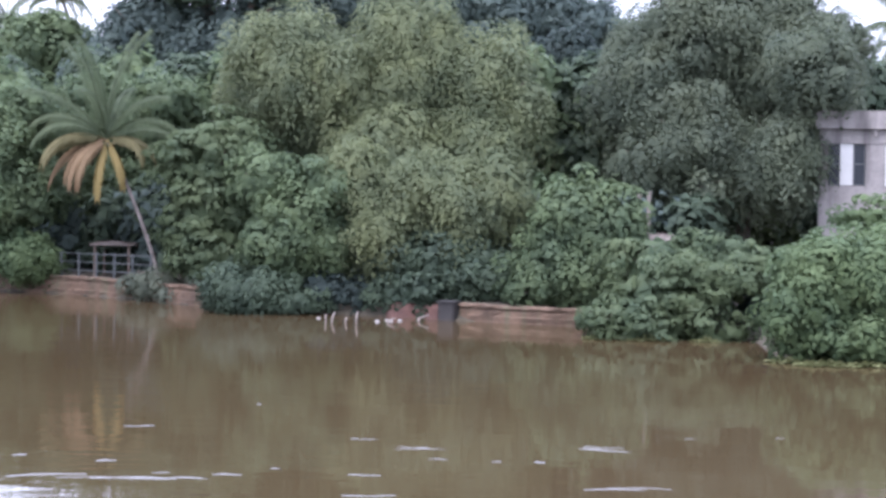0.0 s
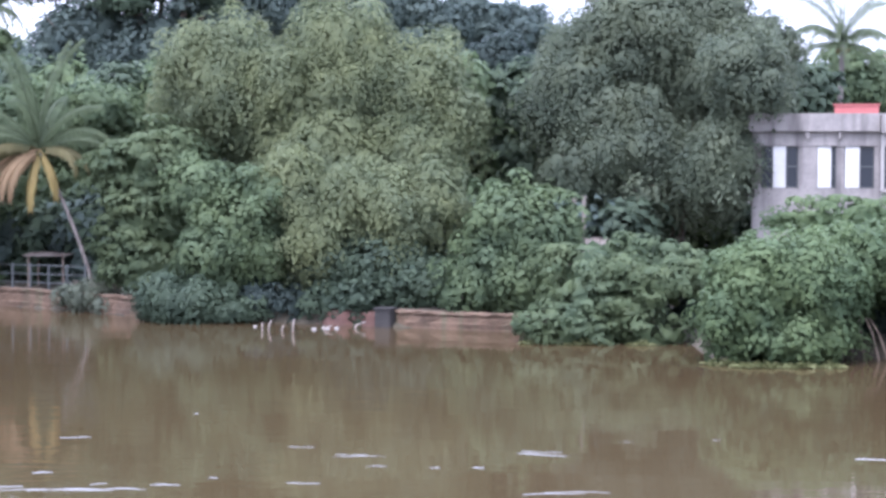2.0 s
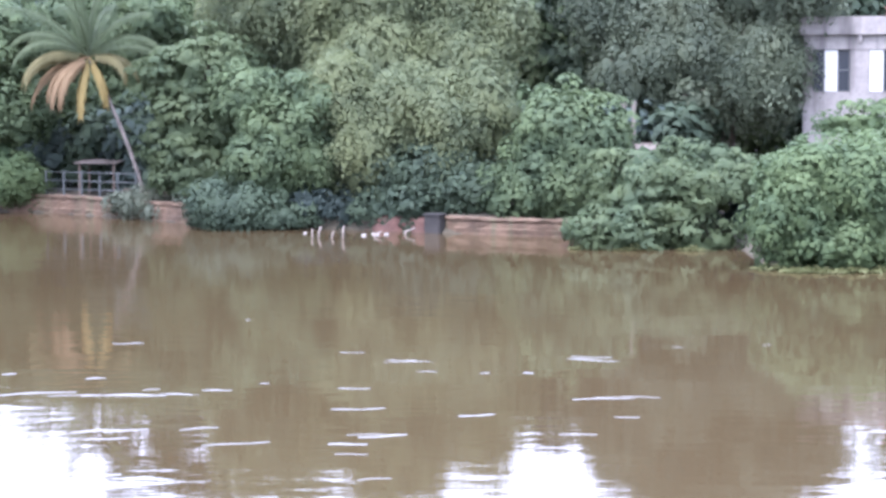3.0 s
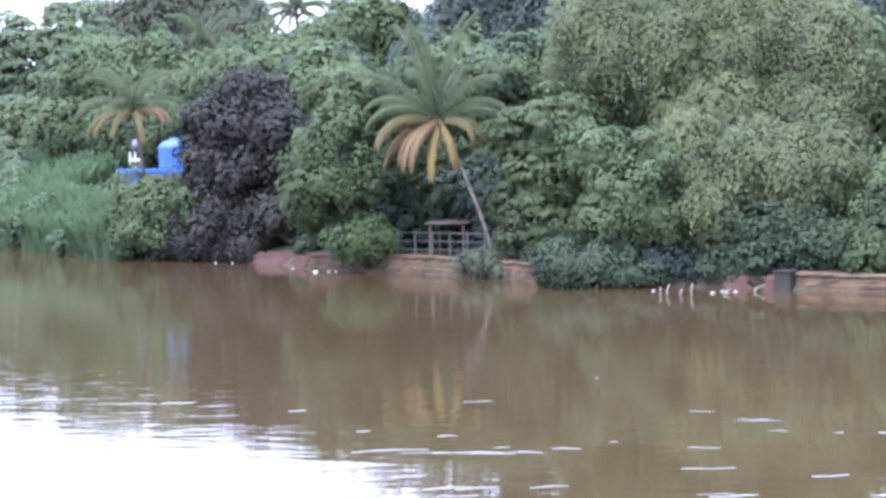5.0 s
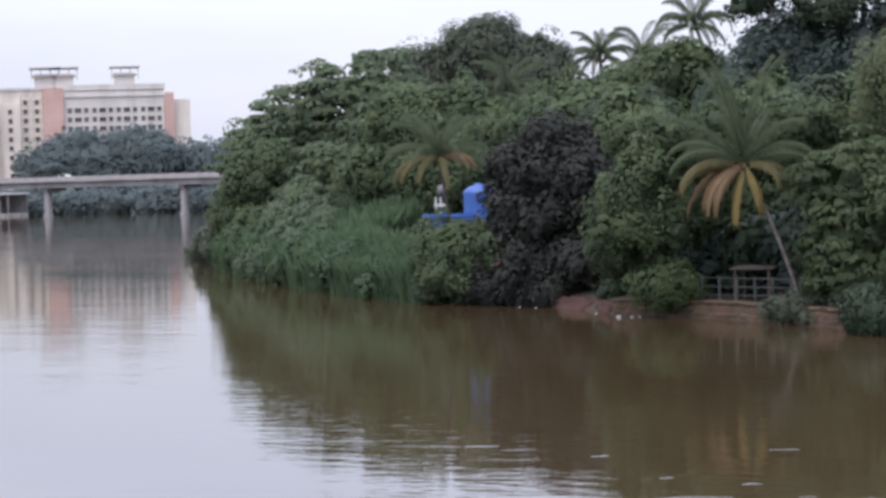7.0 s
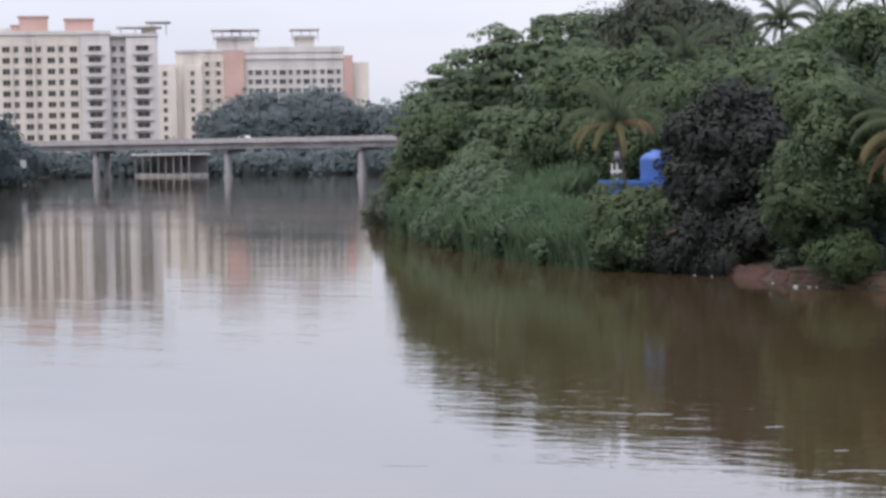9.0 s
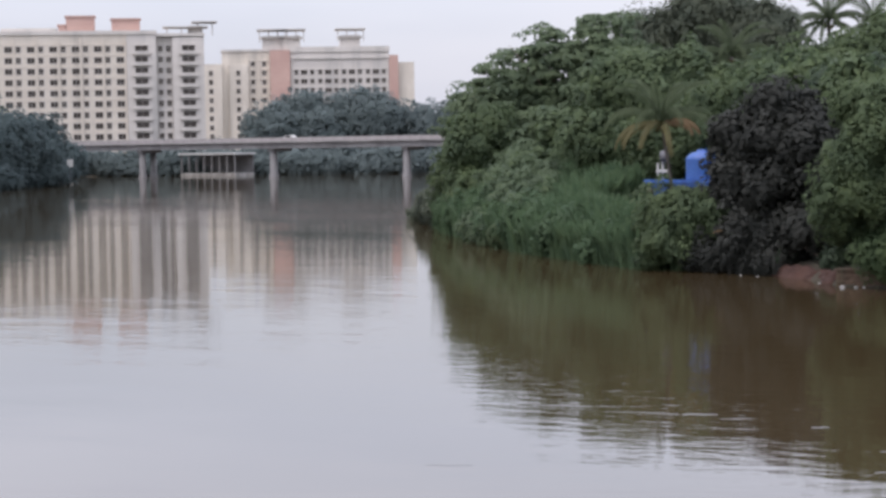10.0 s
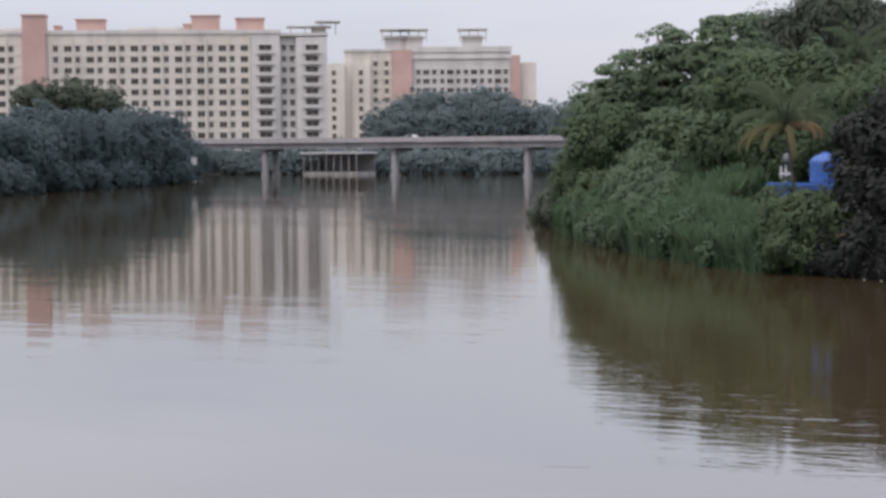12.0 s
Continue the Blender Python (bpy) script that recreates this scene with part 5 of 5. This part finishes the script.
def small_car(x, y, turn, mat, label):
    t = thing("car", label, "car", (x, y, 8.69), turn)
    body = Bits()
    prof = [(-2.1, 0.35), (-2.15, 0.85), (-1.4, 0.98), (-0.75, 1.45), (0.85, 1.48), (1.6, 1.0), (2.1, 0.85), (2.15, 0.35)]
    for yy in (-0.82, 0.82):
        body.v += [(px, yy * (0.9 if pz > 1.2 else 1), pz) for px, pz in prof]
    body.f += [tuple(range(8)), tuple(range(8, 16))[::-1]] + [(i, (i + 1) % 8, 8 + (i + 1) % 8, 8 + i) for i in range(8)]
    part("body", body.mesh(mat), t)
    part("side_window", Bits().box(-0.7, 0.8, -0.84, -0.72, 1.0, 1.38).mesh(GLASS), t)
    for px in (-1.3, 1.35):
        for yy in (-0.84, 0.7):
            part("wheel", Bits().tube([(px, yy, 0.32), (px, yy + 0.16, 0.32)], [0.32, 0.32], 14).mesh(DARK_METAL), t)


small_car(-236.5, 438.2, -11, WHITE, "small white hatchback crossing the bridge")


def pavilion():
    t = thing("boat_pavilion", "open waterside pavilion with a flat white roof", "pavilion", (-284.5, 466, 0), -11)
    part("roof", Bits().box(-0.5, 19.5, -0.5, 8, 5.5, 6.0, 0.1).mesh(WHITE), t, "flat white roof")
    part("floor", Bits().box(0, 19, 0, 7.5, -1.5, 0.7).mesh(CONCRETE), t)
    part("back_wall", Bits().box(0, 19, 7.2, 7.5, 0.7, 5.5).mesh(BRIDGE_GREY), t)
    for i in range(8):
        part("column", Bits().box(i * 2.65, i * 2.65 + 0.3, 0.1, 0.4, 0.7, 5.5).mesh(BRIDGE_GREY), t)


pavilion()
board = thing("signboard", "white board on a post by the far bank", "sign", (-246.6, 359.6, 0), 34)
part("panel", Bits().box(-0.6, 0.6, 0, 0.08, 3.9, 5.5, 0.02).mesh(WHITE), board)
part("post", Bits().box(-0.08, 0.08, 0.1, 0.22, -2.5, 5.3).mesh(DARK_METAL), board)


# ---- apartment blocks ----
def window_set(w, h):
    """A recess surround with a sunshade and sill, and its pane."""
    fr = Bits().box(-w / 2 - 0.1, -w / 2, -0.12, 0, 0, h).box(w / 2, w / 2 + 0.1, -0.12, 0, 0, h).box(-w / 2 - 0.1, w / 2 + 0.1, -0.16, 0, -0.12, 0).box(-w / 2 - 0.2, w / 2 + 0.2, -0.5, 0, h, h + 0.12).box(-0.04, 0.04, -0.06, 0, 0, h)
    return fr.mesh(PALE), Bits().box(-w / 2, w / 2, -0.05, -0.01, 0, h).mesh(BROWN_PANE)


WIN_WIDE, WIN_SLIM, WIN_BAY = window_set(2.0, 1.5), window_set(1.15, 1.55), window_set(3.4, 1.5)


def add_window(parent, kind, x, y, z):
    w = part("window", kind[0], parent, at=(x, y, z))
    part("pane", kind[1], w)


def pilasters(parent, mat, x0, x1, step, y, z0, z1, floors, floor_h, deep=0.45):
    """Upright fins between the bays and a thin band at each floor."""
    fin = Bits().box(-0.28, 0.28, -deep, -0.003, z0, z1).mesh(mat)
    for i in range(int((x1 - x0) / step + 1.01)):
        part("fin", fin, parent, at=(x0 + i * step, y, 0))
    band = Bits().box(x0, x1, -0.12, -0.002, 0, 0.25).mesh(mat)
    for i in range(floors + 1):
        part("floor_band", band, parent, at=(0, y, z0 + i * floor_h))


def near_block():
    t = thing("apartment_building", "long cream eleven-storey apartment block with terracotta stair towers", "apartment building", (-325.3, 504.4, 2.2), 32.8)
    t.scale = (1.053, 1.053, 1.053)
    top = 36.4
    wall = Bits().box(-86, 0, 0, 15, -1, top)
    pilasters(t, CREAM, -85.2, -0.4, 6.05, 0, 0.5, top - 0.8, 11, 3.02)
    part("wall", wall.mesh(CREAM), t, "cream rendered facade with upright fins")
    rail = Bits().box(-2.4, 2.4, -1.0, -0.9, 0, 0.95, 0.02).box(-2.4, 2.4, -0.9, -0.003, 0, 0.15).box(-2.4, -2.3, -0.9, -0.003, 0.15, 0.95).box(2.3, 2.4, -0.9, -0.003, 0.15, 0.95).mesh(PALE)
    for i in range(11):
        part("balcony", rail, t, at=(4.0, -0.9, 0.6 + i * 3.02))
        part("balcony", rail, t, at=(16.9, -0.6, 0.6 + i * 3.02))
    # greyer render than the facade puts this side's shade into colour
    for x0, x1, y0, y1, z1 in ((0.02, 8.0, -0.9, 15, top), (8.0, 12.5, 0.8, 15, top - 0.6), (12.5, 21.2, -0.6, 13, top - 0.9)):
        part("end_wall", Bits().box(x0, x1, y0, y1, -1, z1).mesh(PALE), t, "pale end block wall, greyed for its shaded side")
    roof = Bits().box(-86.3, 0.3, -0.4, 15.3, top, top + 1.1).box(-0.2, 8.3, -1.2, 15.3, top + 0.02, top + 1.0).box(8.0, 21.4, -0.8, 13.2, top - 0.58, top + 0.2)
    roof.box(-75, -60, 2, 12, top + 1.1, top + 2.0).box(-34, -19, 2, 12, top + 1.1, top + 2.0)
    part("roof", roof.mesh(PALE), t, "pale parapet roof")
    stair = Bits().box(-62.5, -56.2, -1.2, 6, -1, top + 5.0).box(-62.8, -55.9, -1.5, 6.3, top + 5.0, top + 5.5)
    for i in range(11):
        stair.box(-61.8, -61.4, -1.3, -1.2, 1.5 + i * 3.02, 3.0 + i * 3.02)
    part("stair_tower", stair.mesh(TERRACOTTA), t, "terracotta stair tower")
    for x0, x1, hh in ((-54, -52.5, 2.2), (-48, -40.2, 4.0), (-18.5, -16.5, 2.6), (-16.4, -8.6, 5.0), (-4.0, 3.8, 4.2)):
        part("roof_box", Bits().box(x0, x1, 2, 9, top + 1.05, top + hh, 0.1).box(x0 - 0.3, x1 + 0.3, 1.7, 9.3, top + hh, top + hh + 0.4).mesh(TERRACOTTA), t, "terracotta roof box")
    can = Bits().box(10, 22.5, 0, 9, top + 1.9, top + 2.15).box(18, 25, -0.5, 8, top + 3.2, top + 3.5)
    for x in (11, 15, 19.5, 23.5):
        can.box(x, x + 0.3, 1, 1.3, top - 0.4, top + 3.2 if x > 16 else top + 1.9)
    can.box(17, 21, 2, 7, top - 0.5, top + 2.4)
    part("roof_canopy", can.mesh(PALE), t, "flat roof canopy on thin posts")
    for i in range(11):
        z = 1.5 + i * 3.02
        for c in range(28):
            x = -83.7 + c * 3.025
            if -63.4 < x < -55.3:
                continue
            add_window(t, WIN_WIDE if c % 2 else WIN_SLIM, x + (0.25 if c % 2 else -0.1), 0, z)
        if i:
            add_window(t, WIN_BAY, 4.0, -0.9, z + 0.1)
            add_window(t, WIN_BAY, 16.9, -0.6, z + 0.1)
            add_window(t, WIN_SLIM, 9.2, 0.8, z)
            add_window(t, WIN_SLIM, 11.4, 0.8, z)


def far_block():
    t = thing("apartment_building", "pale apartment block with a terracotta band and rooftop canopies", "apartment building", (-347.3, 584.6, 2.6), 29.5)
    top = 36.2
    for x0, x1, y0, y1, z1 in ((0, 6, 0, 14, top - 4), (6, 22, 1.6, 14, top), (8.5, 14.5, 0.2, 1.6, top - 4)):
        part("wall", Bits().box(x0, x1, y0, y1, -1, z1).mesh(CREAM), t, "cream stepped facade")
    pilasters(t, CREAM, 14.6, 21.6, 3.5, 1.6, 0, top - 1, 11, 3.0, 0.5)
    mid = Bits().box(28.6, 61.5, 0.4, 14, -1, top - 0.4)
    pilasters(t, PALE, 29.2, 61, 5.3, 0.4, 0, top - 3, 11, 3.0, 0.35)
    part("wall", mid.mesh(PALE), t, "pale grey facade")
    part("band", Bits().box(22, 28.6, -0.8, 12, -1, top + 0.3).mesh(TERRACOTTA), t, "terracotta wall band")
    part("band", Bits().box(61.5, 64.6, 0.0, 12, -1, top - 1.6).mesh(TERRACOTTA), t, "terracotta wall band")
    part("end_wall", Bits().box(64.6, 70.0, 1.0, 12, -1, top - 4.0).mesh(CREAM), t, "cream end wall")
    part("roof", Bits().box(5.8, 22.2, 1.2, 14.3, top, top + 0.8).mesh(PALE), t)
    part("roof", Bits().box(28.4, 61.8, 0.0, 14.3, top - 0.4, top + 1.4).mesh(PALE), t)
    part("cornice", Bits().box(28.4, 61.8, -0.1, 0.38, top - 2.6, top - 1.9).mesh(PALE), t)
    for x in (19.5, 25.6, 45.5):
        k = part("lift_tower", Bits().box(x, x + 6.6, 2, 9, top + 0.5, top + 5.2).mesh(PALE), t, "rooftop lift tower with flat canopy")
        part("roof_canopy", Bits().box(x - 1.6, x + 8.4, 0, 11, top + 7.0, top + 7.4).mesh(PALE), k)
        part("ledge", Bits().box(x - 0.8, x + 7.4, 1.2, 9.8, top + 4.4, top + 4.8).mesh(PALE), k)
        for dx in (-1.0, 2.0, 5.0, 7.6):
            part("canopy_post", Bits().box(x + dx, x + dx + 0.3, 1.4, 1.7, top + 3.0, top + 7.0).mesh(PALE), k)
    for i in range(11):
        z = 1.4 + i * 3.0
        for x in (2.4, 16.3, 20.0):
            if i < 10 or x > 6:
                add_window(t, WIN_SLIM, x, 0 if x < 6 else 1.6, z)
        if i < 10:
            add_window(t, WIN_SLIM, 11.4, 0.2, z)
            for c in range(12):
                add_window(t, WIN_WIDE if c % 3 == 1 else WIN_SLIM, 30.6 + c * 2.65, 0.4, z)


near_block()
far_block()

# ---- far trees ----
def far_tree(x, y, lobes, label, mat=None, leaf=1.1, clump=1.9, density=8.0):
    tree((x, y), lobes, mat or LEAF_FAR_HAZE, label, "broad", leaf, clump, density, 0.5, group="far trees", fine=0.8)


def far_wood(p0, p1, n, h0, h1, r, mat, label, seed, reach=0.0, leaf=1.1):
    """A row of round-topped trees from p0 to p1."""
    rng = random.Random(seed)
    for i in range(n):
        u = (i + 0.5) / n
        x, y = p0[0] + (p1[0] - p0[0]) * u, p0[1] + (p1[1] - p0[1]) * u
        h = rng.uniform(h0, h1)
        far_tree(x, y, [(x + rng.uniform(-1, 1), y, h - r * 0.7, r * rng.uniform(0.9, 1.2), r, r * 0.75), (x + rng.uniform(-r, r) * 0.7, y - 1, h * 0.52, r * 1.05, r, h * 0.28), (x + reach + rng.uniform(-r, r) * 0.7, y - 2.5, h * 0.2, r * 1.15, r * 0.9, h * 0.24)], label, mat, leaf)


# the haze of most of these rows lies in their leaf colour
far_wood((-292, 516), (-228, 552), 5, 17, 21, 8.5, LEAF_FAR_HAZE, "rounded hazy tree on the far bank", 3, 0.0, 0.95)
far_wood((-290, 532), (-262, 540), 2, 22, 24, 8.5, LEAF_FAR_HAZE, "tall domed hazy tree on the far bank", 4, 0.0, 0.95)
far_wood((-225, 560), (-170, 590), 5, 12, 17, 7, LEAF_FAR_HAZE, "hazy tree behind the bridge end", 5)
far_wood((-322, 476), (-190, 486), 18, 4.5, 6.5, 5, LEAF_FAR_HAZE, "dark bank tree seen under the bridge", 6)
far_wood((-346, 474), (-282, 484), 11, 5, 7.5, 5, LEAF_FAR_HAZE, "dark bank tree seen under the bridge", 16)
far_wood((-226, 262), (-259, 367), 13, 11.5, 14.5, 5.5, LEAF_BANK_HAZE, "dark dense tree on the opposite bank", 7, 3.5, 0.9)
far_wood((-275, 398), (-345, 462), 9, 8.5, 10, 5, LEAF_BANK_HAZE, "dark tree at the bridge end", 8)
far_wood((-277, 340), (-262, 354), 3, 19.5, 22.5, 4.2, LEAF_DUSTY_HAZE, "tall thin grey-green tree on the opposite bank", 9)
